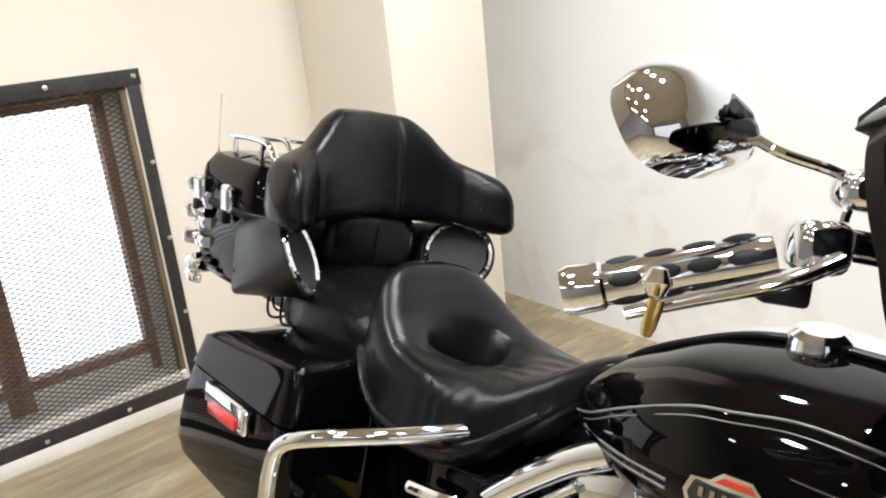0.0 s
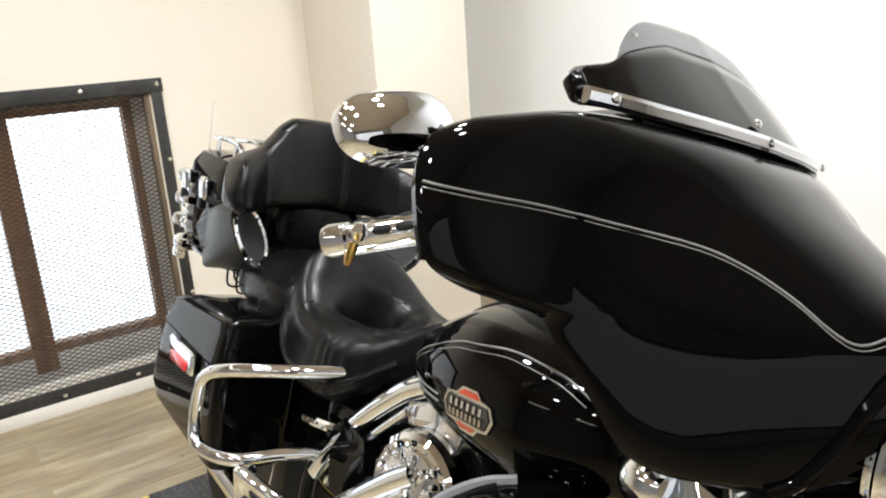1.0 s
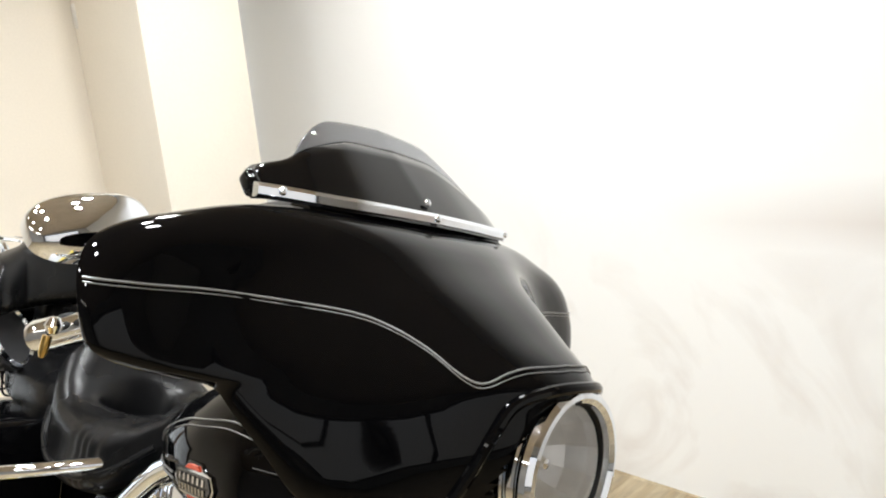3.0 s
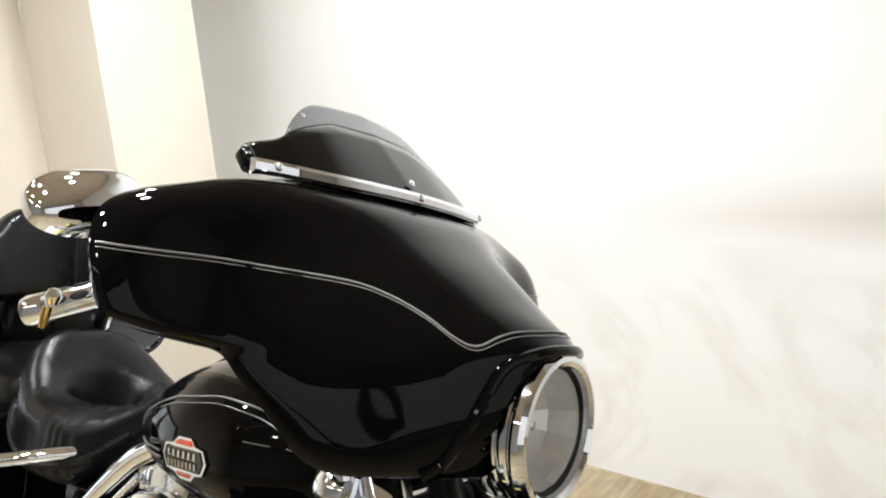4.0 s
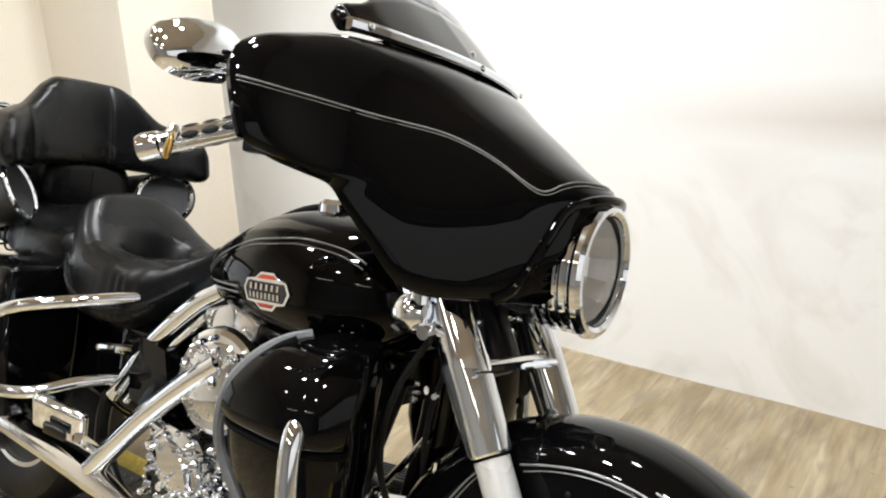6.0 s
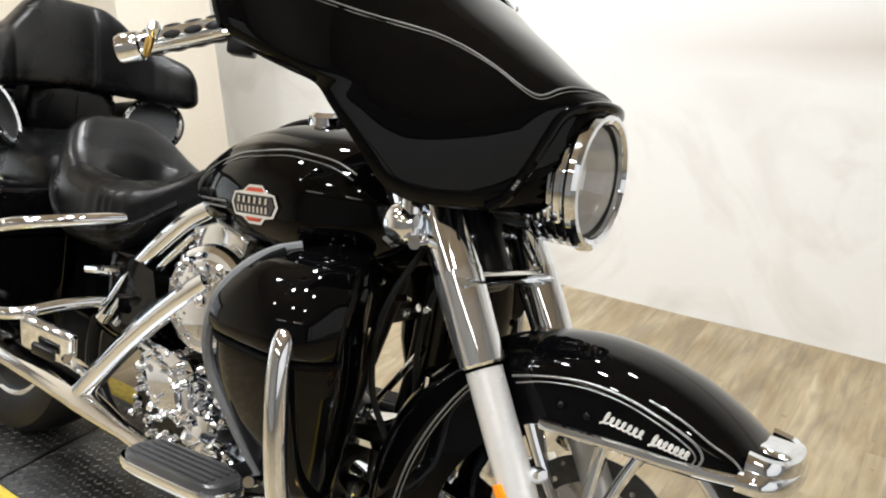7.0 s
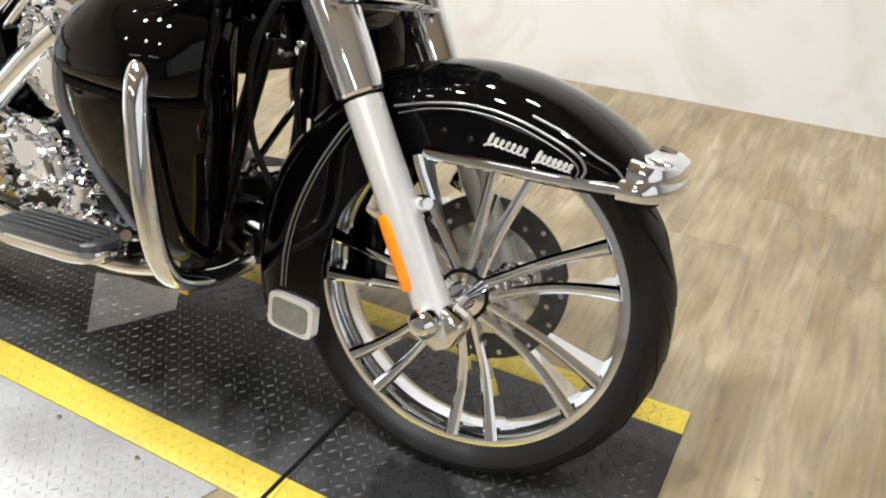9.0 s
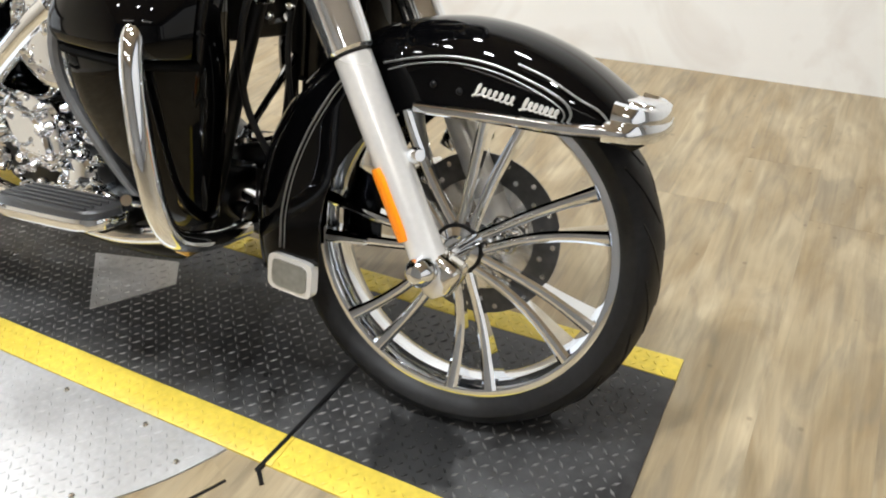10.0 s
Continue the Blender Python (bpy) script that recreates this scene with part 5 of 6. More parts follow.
# luggage trunk with wrap-round backrest and speakers
FRAME = BODY @ Matrix.Translation((-0.17, 0.025, -0.02))
trunk = part("luggage_trunk", loft([[Vector((x, YB + y, z)) for x, y in [(-1.675 + a * 0.175 * sx, b * 0.215 * sx) for a, b in [(math.copysign(abs(math.cos(q)) ** 0.35, math.cos(q)), math.copysign(abs(math.sin(q)) ** 0.35, math.sin(q))) for q in [2 * math.pi * k / 48 for k in range(48)]]]] for z, sx in ((0.70, 0.9), (0.72, 0.97), (0.78, 1.0), (0.875, 1.01), (0.88, 1.025), (0.90, 1.025), (0.955, 0.99), (0.985, 0.9), (0.995, 0.7))]), PAINT, bike, "gloss black luggage trunk", 40)
part("trunk_seam", loft([[Vector((-1.675 + a * 0.181 * g, YB + b * 0.222 * g, z)) for a, b in [(math.copysign(abs(math.cos(q)) ** 0.35, math.cos(q)), math.copysign(abs(math.sin(q)) ** 0.35, math.sin(q))) for q in [2 * math.pi * k / 48 for k in range(48)]]] for z, g in ((0.868, 1.0), (0.872, 1.012), (0.88, 1.012), (0.884, 1.0))]), RUBBER, trunk, "black rubber lid seal")
# chrome wrap lights and bumper rails round the trunk's rear corners
for z, r in ((0.715, 0.011), (0.685, 0.009), (0.845, 0.009)):
    part("trunk_rail", tube([Vector((-1.745, YB - 0.222, z)), Vector((-1.76, YB - 0.231, z)), Vector((-1.785, YB - 0.23, z)), Vector((-1.845, YB - 0.19, z)), Vector((-1.865, YB, z)), Vector((-1.845, YB + 0.19, z)), Vector((-1.72, YB + 0.235, z))], r, 10, 8, flat=1.3), CHROME, trunk, "chrome bumper rail")
for z in (0.905, 0.84, 0.775):
    part("tail_lamp", boxed((-1.815, YB - 0.2, z), (0.075, 0.06, 0.04), 0.016, (0, 0, 35), 3), CHROME, trunk, "chrome wrap lamp housing")
for x in (-1.62, -1.77):
    latch = part("trunk_latch", boxed((x, YB - 0.228, 0.9), (0.045, 0.024, 0.065), 0.012, (6, 0, 0), 4), CHROME, trunk, "chrome lid latch")
    part("latch_tongue", boxed((x, YB - 0.231, 0.86), (0.026, 0.02, 0.03), 0.005), SATIN_BLACK, latch)
for zlo, zhi in ((0.765, 0.79), (0.81, 0.835), (0.857, 0.895)):
    wrap = [(-1.735, 0.226), (-1.76, 0.23), (-1.79, 0.224), (-1.82, 0.208), (-1.845, 0.18), (-1.858, 0.14), (-1.862, 0.1)]
    part("tail_lamp_wrap", loft([[Vector((x, YB - y, zlo)), Vector((x - 0.004, YB - y - 0.006, (zlo + zhi) / 2)), Vector((x, YB - y, zhi)), Vector((x + 0.02, YB - y + 0.02, zhi)), Vector((x + 0.02, YB - y + 0.02, zlo))] for x, y in wrap]), CHROME, trunk, "chrome wrap-round lamp panel")
rack = part("luggage_rack", tube([Vector((x, YB + y, z)) for x, y, z in ((-1.56, -0.15, 0.995), (-1.59, -0.16, 1.03), (-1.68, -0.165, 1.035), (-1.79, -0.15, 1.028), (-1.81, 0.0, 1.028), (-1.79, 0.15, 1.028), (-1.68, 0.165, 1.035), (-1.59, 0.16, 1.03), (-1.56, 0.15, 0.995))], 0.0075, 10, 8), CHROME, trunk, "chrome luggage rack")
for y in (-0.1, 0.0, 0.1):
    part("rack_bar", tube([Vector((-1.58, YB + y, 1.0)), Vector((-1.62, YB + y, 1.036)), Vector((-1.7, YB + y, 1.037)), Vector((-1.805, YB + y, 1.028))], 0.006, 8, 6), CHROME, rack)
for x in (-1.62, -1.76):
    for y in (-0.156, 0.156):
        part("rack_post", tube([Vector((x, YB + y, 0.985)), Vector((x, YB + y, 1.036))], 0.007, 8, 2), CHROME, rack)
part("antenna", tube([(-1.9, YB - 0.13, 0.84), (-1.905, YB - 0.132, 0.95), (-1.915, YB - 0.135, 1.12)], lambda t: 0.0034 - 0.0018 * t, 8, 3), CHROME_WORN, trunk, "thin whip antenna")
part("antenna_base", lathe([(0, 0.04), (0.008, 0.038), (0.011, 0.02), (0.014, 0.0), (0, 0)], (-1.895, YB - 0.13, 0.82), (0, 0, 1), 12), CHROME, trunk)

# wrap-round backrest pad
FRAME = BODY @ Matrix.Translation((-0.10, 0.025, -0.02))
back_hi = spline((0.0, 0.08, 0.125, 0.16, 0.195, 0.235, 0.28, 0.305), (1.135, 1.132, 1.112, 1.08, 1.052, 1.038, 1.022, 0.99))
_rings = []
for k in range(145):
    u = (-0.31 + 0.62 * k / 144) * 0.95
    a = abs(u) / 0.95
    hi, lo = back_hi(a), 0.908 - 0.012 * (a / 0.3) ** 2
    end = max(0.0, (a - 0.27) / 0.04)
    shrink = math.sqrt(max(0.02, 1 - end ** 2))
    x = -1.50 + 0.15 * (a / 0.31) ** 1.8
    depth = (0.05 + 0.026 * math.exp(-((a - 0.26) / 0.06) ** 2)) * shrink
    depth -= 0.005 * math.exp(-((a - 0.2) / 0.014) ** 2) + 0.004 * math.exp(-((u - 0.052) / 0.0045) ** 2)
    mid, half = (hi + lo) / 2, (hi - lo) / 2 * shrink
    ring = []
    for j in range(32):
        q = 2 * math.pi * j / 32
        c, s = math.cos(q), math.sin(q)
        bulge = 1 + 0.28 * (s < 0) * abs(s)
        ring.append(Vector((x + depth * bulge * math.copysign(abs(c) ** 0.7, c) - 0.03 * (s * half) / 0.1 * 0.6, YB + u, mid + half * math.copysign(abs(s) ** 0.75, s))))
    _rings.append(ring)
backrest = part("backrest", loft(_rings), LEATHER, trunk, "black leather wrap-round backrest pad", 60)
part("lumbar_pad", loft([oval(x, YB + 0.005, 0.853, w, h, 4, 36) for x, w, h in ((-1.54, 0.115, 0.062), (-1.475, 0.122, 0.068), (-1.455, 0.118, 0.064), (-1.447, 0.095, 0.045))]), LEATHER, trunk, "black leather lumbar pad", 60)
part("lumbar_seam", tube([Vector((-1.4465, YB + 0.012, 0.81)), Vector((-1.445, YB + 0.01, 0.85)), Vector((-1.4465, YB + 0.012, 0.895))], 0.002, 6, 4), SATIN_BLACK, trunk)
for side in (-1, 1):
    c = Vector((-1.395, YB + side * 0.205, 0.84))
    way = Vector((0.6, -side * 0.6, 0.42)).normalized()
    q = Vector((1, 0, 0)).rotation_difference(way).to_matrix()
    around = [2 * math.pi * k / 48 for k in range(48)]
    front = [c + q @ Vector((0, 0.086 * math.cos(a), 0.086 * math.sin(a))) for a in around]
    back = [Vector((-1.62, YB + side * 0.185 + 0.05 * math.copysign(abs(math.cos(a)) ** 0.3, math.cos(a)), 0.782 + 0.082 * math.copysign(abs(math.sin(a)) ** 0.3, math.sin(a)))) for a in around]
    rings = [[p + (c - p) * 0.04 + way * 0.0015 for p in front]] + [[a + (b - a) * t + Vector((0, side * 0.012 * math.sin(math.pi * t), 0)) for a, b in zip(front, back)] for t in (0.0, 0.04, 0.15, 0.35, 0.6, 0.85, 0.97, 1.0)]
    pod = part("speaker_pod", loft(rings), PLASTIC, trunk, "black speaker pod", 50)
    part("speaker_ring", lathe([(0.066, -0.002), (0.067, 0.004), (0.073, 0.009), (0.08, 0.005), (0.0815, -0.002)], c, way, 40, closed_profile=True), CHROME, pod, "chrome speaker ring")
    part("speaker_grille", lathe([(0.0, 0.005), (0.03, 0.0045), (0.066, 0.002), (0.066, -0.004)], c, way, 36), SPEAKER, pod, "black speaker cloth")
    for k in range(12):
        a = 2 * math.pi * k / 12
        rivet(c + q @ Vector((0.008, 0.0735 * math.cos(a), 0.0735 * math.sin(a))), way, 0.0036, pod)
    rivet(Vector((-1.6, YB + side * 0.238, 0.76)), (0, side, 0), 0.006, pod, SATIN_BLACK)
for k, (a, b) in enumerate((((-1.50, -0.25, 0.765), (-1.46, -0.2, 0.70)), ((-1.46, -0.24, 0.765), (-1.44, -0.18, 0.69)), ((-1.54, -0.22, 0.76), (-1.5, -0.16, 0.7)))):
    m = ((a[0] + b[0]) / 2 - 0.02, (a[1] + b[1]) / 2 - 0.02, min(a[2], b[2]) - 0.012)
    part("cable", tube([a, m, b], 0.003, 7, 8), RUBBER, trunk, "thin black cable")
part("trunk_mount", tube([(-1.5, YB - 0.12, 0.62), (-1.56, YB - 0.12, 0.71)], 0.014, 10, 2), CHROME, trunk)
part("trunk_mount", boxed((-1.62, YB, 0.68), (0.3, 0.2, 0.05), 0.01), SATIN_BLACK, trunk)


# saddlebags
FRAME = BODY
def bag_ring(side, x0, x1, ya, yb, z, n=64, p=12.0):
    cx, hx, cy, hy = (x0 + x1) / 2, (x1 - x0) / 2, (ya + yb) / 2, (yb - ya) / 2
    out = []
    for k in range(n):
        a = 2 * math.pi * k / n
        c, s = math.cos(a), math.sin(a)
        out.append(Vector((cx + hx * math.copysign(abs(c) ** (2 / p), c), YB + side * (cy + hy * math.copysign(abs(s) ** (2 / p), s)), z(cx + hx * math.copysign(abs(c) ** (2 / p), c)) if callable(z) else z)))
    return out


bag_seam = spline((-1.72, -1.65, -1.46, -1.3, -1.2), (0.548, 0.552, 0.558, 0.563, 0.565))
bag_top = spline((-1.72, -1.65, -1.45, -1.29, -1.2), (0.61, 0.625, 0.65, 0.67, 0.672))
for side in (-1, 1):
    bag = part("saddlebag", loft([bag_ring(side, *r) for r in ((-1.70, -1.31, 0.13, 0.25, 0.305), (-1.76, -1.29, 0.11, 0.28, 0.32), (-1.772, -1.28, 0.10, 0.29, 0.36), (-1.73, -1.28, 0.10, 0.298, 0.48),
                                                              (-1.685, -1.28, 0.10, 0.30, lambda x: bag_seam(x) - 0.003), (-1.68, -1.285, 0.105, 0.295, lambda x: bag_seam(x) - 0.001))]), PAINT, bike, "gloss black hard saddlebag with chrome latch", 40)
    part("saddlebag_lid", loft([bag_ring(side, *r) for r in ((-1.68, -1.285, 0.105, 0.296, lambda x: bag_seam(x) + 0.002), (-1.687, -1.278, 0.10, 0.303, lambda x: bag_seam(x) + 0.004), (-1.668, -1.281, 0.10, 0.289, lambda x: bag_top(x) - 0.008),
                                                            (-1.648, -1.284, 0.105, 0.286, lambda x: bag_top(x) - 0.003), (-1.638, -1.292, 0.115, 0.277, lambda x: bag_top(x) + 0.002), (-1.6, -1.32, 0.14, 0.25, lambda x: bag_top(x) + 0.009), (-1.53, -1.38, 0.18, 0.22, lambda x: bag_top(x) + 0.012))]), PAINT, bag, "gloss black lid", 30)
    latch = part("bag_latch", boxed((-1.49, YB + side * 0.305, 0.53), (0.18, 0.014, 0.04), 0.006, (0, -2, 0), 3), CHROME, bag, "chrome bag latch")
    part("bag_reflector", boxed((-1.49, YB + side * 0.313, 0.508), (0.12, 0.008, 0.022), 0.003, (0, -4, 0)), RED, latch, "red reflector")
    part("latch_lug", boxed((-1.405, YB + side * 0.309, 0.53), (0.028, 0.018, 0.05), 0.007, (0, 0, 0), 3), CHROME, latch)
    part("bag_guard", tube([Vector((x, YB + side * y, z)) for x, y, z in ((-0.97, 0.14, 0.672), (-1.03, 0.25, 0.656), (-1.11, 0.335, 0.632), (-1.175, 0.358, 0.598), (-1.203, 0.36, 0.55), (-1.208, 0.358, 0.475), (-1.178, 0.354, 0.442), (-1.10, 0.315, 0.447), (-1.06, 0.23, 0.468), (-1.02, 0.14, 0.48))], 0.0135, 14, 8), CHROME, bike, "chrome saddlebag guard rail")

# rear wheel, fender and frame
RW = Vector((-1.62, YB, 0.252))
rear = part("rear_wheel", lathe([(0.2, -0.06), (0.215, -0.062), (0.222, -0.055), (0.21, -0.04), (0.21, 0.04), (0.222, 0.055), (0.215, 0.062), (0.2, 0.06)], RW, (0, 1, 0), 48, closed_profile=True), CHROME, bike, "chrome rear wheel")
part("tyre", lathe([(0.212, -0.062), (0.23, -0.074), (0.265, -0.08), (0.297, -0.074), (0.316, -0.05), (0.3235, 0.0), (0.316, 0.05), (0.297, 0.074), (0.265, 0.08), (0.23, 0.074), (0.212, 0.062)], RW, (0, 1, 0), 64), TYRE, rear, "wide black rear tyre")
part("wheel_disc", lathe([(0.0, -0.03), (0.1, -0.03), (0.205, -0.045), (0.205, 0.045), (0.1, 0.03), (0, 0.03)], RW, (0, 1, 0), 40), SATIN_BLACK, rear)
part("rear_fender", loft([[RW + Vector((r * math.cos(a), w * t, r * math.sin(a))) for t, r in [(-1.0, 0.27), (-1.0, 0.34), (-0.85, 0.362), (-0.4, 0.372), (0.0, 0.374), (0.4, 0.372), (0.85, 0.362), (1.0, 0.34), (1.0, 0.27)]] + [RW + Vector((r * math.cos(a), w * t, r * math.sin(a))) for t, r in [(0.96, 0.27), (0.9, 0.345), (0.0, 0.362), (-0.9, 0.345), (-0.96, 0.27)]] for a, w in [(radians(20 + 150 * k / 24), 0.105) for k in range(25)]]), PAINT, bike, "gloss black rear fender", 40)
part("frame_cradle", tube([(-0.33, YB - 0.02, 0.80), (-0.36, YB - 0.075, 0.55), (-0.42, YB - 0.1, 0.27), (-0.52, YB - 0.12, 0.2), (-0.95, YB - 0.13, 0.2), (-1.1, YB - 0.13, 0.3)], 0.0165, 12, 8), SATIN_BLACK, bike, "black frame tube")
part("frame_cradle", tube([(-0.33, YB + 0.02, 0.80), (-0.36, YB + 0.075, 0.55), (-0.42, YB + 0.1, 0.27), (-0.52, YB + 0.12, 0.2), (-0.95, YB + 0.13, 0.2), (-1.1, YB + 0.13, 0.3)], 0.0165, 12, 8), SATIN_BLACK, bike, "black frame tube")
part("frame_backbone", tube([(-0.27, YB, 0.80), (-0.55, YB, 0.76), (-0.95, YB, 0.68), (-1.4, YB, 0.6)], 0.03, 12, 4), SATIN_BLACK, bike)
part("frame_rail", tube([(-0.85, YB - 0.12, 0.64), (-1.0, YB - 0.13, 0.55), (-1.1, YB - 0.13, 0.4), (-1.1, YB - 0.13, 0.25)], 0.016, 10, 6), SATIN_BLACK, bike)
part("battery_cover", loft([oval(x, YB, 0.5, w, h, 5, 32) for x, w, h in ((-0.86, 0.12, 0.1), (-0.88, 0.145, 0.125), (-1.02, 0.15, 0.13), (-1.18, 0.145, 0.12), (-1.21, 0.12, 0.1))]), PAINT, bike, "gloss black side cover", 50)
part("side_panel", loft([[Vector((x, YB - 0.165 + dy, z)) for x, z in ((-0.85, 0.59), (-0.93, 0.6), (-0.97, 0.56), (-0.95, 0.46), (-0.87, 0.45), (-0.83, 0.53))] for dy in (0.02, -0.004, -0.012)]), PAINT, bike, "small gloss black side panel")
part("seat_rail", tube([(-0.93, YB - 0.15, 0.565), (-0.99, YB - 0.175, 0.555), (-1.07, YB - 0.18, 0.54)], 0.011, 10, 6), CHROME, bike)
part("side_stand", tube([(-0.72, YB + 0.13, 0.2), (-0.66, YB + 0.2, 0.15), (-0.6, 0.262, 0.0725)], 0.013, 10, 6), SATIN_BLACK, bike, "black side stand")

# engine
part("crankcase", loft([oval(x, YB, z, w, h, 4.5, 36) for x, z, w, h in ((-0.40, 0.30, 0.06, 0.06), (-0.43, 0.30, 0.11, 0.09), (-0.52, 0.31, 0.135, 0.115), (-0.75, 0.32, 0.14, 0.125), (-0.92, 0.33, 0.135, 0.11), (-0.96, 0.33, 0.1, 0.08))]), SATIN_BLACK, bike, "black engine case", 40)
CR = Vector((-0.71, YB, 0.325))
for tilt in (22.5, -22.5):
    d = Vector((math.sin(radians(tilt)), 0, math.cos(radians(tilt))))
    cyl = part("cylinder", tube([CR + d * 0.08, CR + d * 0.30], 0.062, 28, 2), SATIN_BLACK, bike, "black finned cylinder")
    for k in range(11):
        part("fin", lathe([(0.06, -0.0016), (0.083, -0.0012), (0.083, 0.0012), (0.06, 0.0016)], CR + d * (0.1 + 0.0165 * k), d, 28, closed_profile=True), ALLOY, cyl)
    part("rocker_cover", boxed(CR + d * 0.335, (0.15, 0.17, 0.075), 0.022, (0, tilt, 0), 3), CHROME, cyl, "chrome rocker cover")
    for s in (-0.06, 0.06):
        rivet(CR + d * 0.335 + Vector((s, -0.086, 0.012)), (0, -1, 0), 0.007, cyl)
    for k, s in enumerate((-0.012, 0.028)):
        part("pushrod_tube", tube([Vector((CR.x + 0.03 * (1 if tilt > 0 else -1), YB - 0.135, 0.37)), CR + d * 0.3 + Vector((s, -0.095, 0))], 0.0095, 12, 2), CHROME, cyl, "chrome pushrod tube")
# cam cover: rounded chrome housing with raised bosses
cam_c = Vector((-0.765, YB - 0.16, 0.385))
cover = part("cam_cover", loft([[cam_c + Vector((0.085 * f * math.copysign(abs(math.cos(a)) ** 0.6, math.cos(a)) - 0.03 * math.sin(a), y, 0.072 * f * math.copysign(abs(math.sin(a)) ** 0.7, math.sin(a)))) for a in [2 * math.pi * k / 40 for k in range(40)]] for y, f in ((0.03, 1.0), (-0.012, 1.0), (-0.022, 0.94), (-0.026, 0.8), (-0.026, 0.6), (-0.032, 0.56), (-0.036, 0.5))]), CHROME, bike, "chrome cam cover with bolts", 25)
for k in range(10):
    a = 2 * math.pi * k / 10
    rivet(cam_c + Vector((0.076 * math.cos(a) - 0.026 * math.sin(a), -0.022, 0.063 * math.sin(a))), (0, -1, 0), 0.0075, cover, h=0.008)
_r = random.Random(3)
for k in range(110):
    p = cam_c + Vector((_r.uniform(-0.085, 0.2), -0.012 - _r.uniform(0, 0.022), _r.uniform(-0.125, 0.075)))
    rivet(p, (_r.uniform(-0.7, 0.7), -1, _r.uniform(-0.5, 0.8)), _r.uniform(0.004, 0.012), cover, h=_r.uniform(0.006, 0.024))
part("timer_cover", lathe([(0.0, 0.02), (0.03, 0.019), (0.042, 0.014), (0.05, 0.01), (0.052, 0.0), (0.054, -0.03), (0, -0.03)], Vector((-0.655, YB - 0.165, 0.315)), (0, -1, 0.1), 36), CHROME, cover, "round chrome timer cover")
for k in range(5):
    a = 2 * math.pi * k / 5
    rivet(Vector((-0.655 + 0.044 * math.cos(a), YB - 0.18, 0.315 + 0.044 * math.sin(a))), (0, -1, 0), 0.006, cover)
part("oil_pump", boxed((-0.575, YB - 0.15, 0.275), (0.07, 0.05, 0.06), 0.012, (10, 15, 0), 3), CHROME, cover)
part("oil_filter", lathe([(0.0, 0.075), (0.025, 0.075), (0.036, 0.068), (0.038, 0.0), (0, 0)], (-0.415, YB - 0.02, 0.3), (1, -0.2, -0.1), 28), CHROME, bike, "chrome oil filter")
# air cleaner
ac = Vector((-0.668, YB - 0.185, 0.583))
aw = Vector((0.12, -1, 0.05)).normalized()
air = part("air_cleaner", lathe([(0.0, -0.05), (0.092, -0.05), (0.102, -0.035), (0.105, -0.01), (0.1, 0.004), (0.09, 0.01), (0.076, 0.008), (0.071, 0.012), (0.037, 0.018), (0.0, 0.019)], ac, aw, 48), CHROME, bike, "round chrome air cleaner cover", 25)
for k in range(12):
    a = 2 * math.pi * k / 12
    qx, qz = math.cos(a), math.sin(a)
    part("air_cover_flute", boxed(ac + aw * 0.012 + Vector((0.055 * qx, 0, 0.055 * qz)), (0.03, 0.012, 0.009), 0.003, (0, -math.degrees(a), 0)), CHROME, air)
rivet(ac + aw * 0.018, aw, 0.014, air)
for k in range(64):
    a, r = _r.uniform(0, 2 * math.pi), 0.083 * math.sqrt(_r.uniform(0.02, 1))
    rivet(ac + aw * 0.01 + Vector((r * math.cos(a), 0.12 * r * math.cos(a), r * math.sin(a))), (0.12 + _r.uniform(-0.6, 0.6), -1, _r.uniform(-0.5, 0.6)), _r.uniform(0.004, 0.008), air, h=_r.uniform(0.005, 0.011))
part("air_backing", lathe([(0.0, -0.06), (0.108, -0.06), (0.112, -0.05), (0.108, -0.045), (0, -0.045)], ac, aw, 40), SATIN_BLACK, air)
part("intake_bracket", boxed((-0.73, YB - 0.12, 0.69), (0.1, 0.06, 0.05), 0.01, (0, -20, 0), 3), CHROME, bike)
part("carb_cover", boxed((-0.65, YB - 0.12, 0.695), (0.07, 0.07, 0.045), 0.01, (0, 15, 0), 3), ALLOY, bike)

# exhaust: heat shields and long silencer
part("exhaust_strut", tube([(-0.73, YB - 0.15, 0.745), (-0.797, YB - 0.155, 0.70), (-0.922, YB - 0.16, 0.582), (-1.024, YB - 0.165, 0.443)], 0.0165, 14, 6, flat=1.25), CHROME, bike, "chrome exhaust heat shield")
part("exhaust_strut", tube([(-0.77, YB - 0.15, 0.68), (-0.87, YB - 0.155, 0.58), (-0.98, YB - 0.16, 0.44)], 0.009, 12, 6), CHROME, bike)
part("exhaust_header", tube([(-0.66, YB - 0.19, 0.625), (-0.737, YB - 0.2, 0.561), (-0.862, YB - 0.205, 0.445), (-1.005, YB - 0.207, 0.29)], 0.0235, 18, 8), CHROME, bike, "chrome exhaust header shield")
part("exhaust_pipe", tube([(-0.42, YB - 0.17, 0.27), (-0.55, YB - 0.2, 0.25), (-0.79, YB - 0.205, 0.253), (-1.03, YB - 0.205, 0.268), (-1.3, YB - 0.21, 0.274), (-1.6, YB - 0.213, 0.28)], lambda t: 0.018 if t < 0.45 else 0.018 + 0.012 * min(1, (t - 0.45) / 0.12), 18, 8), CHROME_WORN, bike, "chrome exhaust silencer")
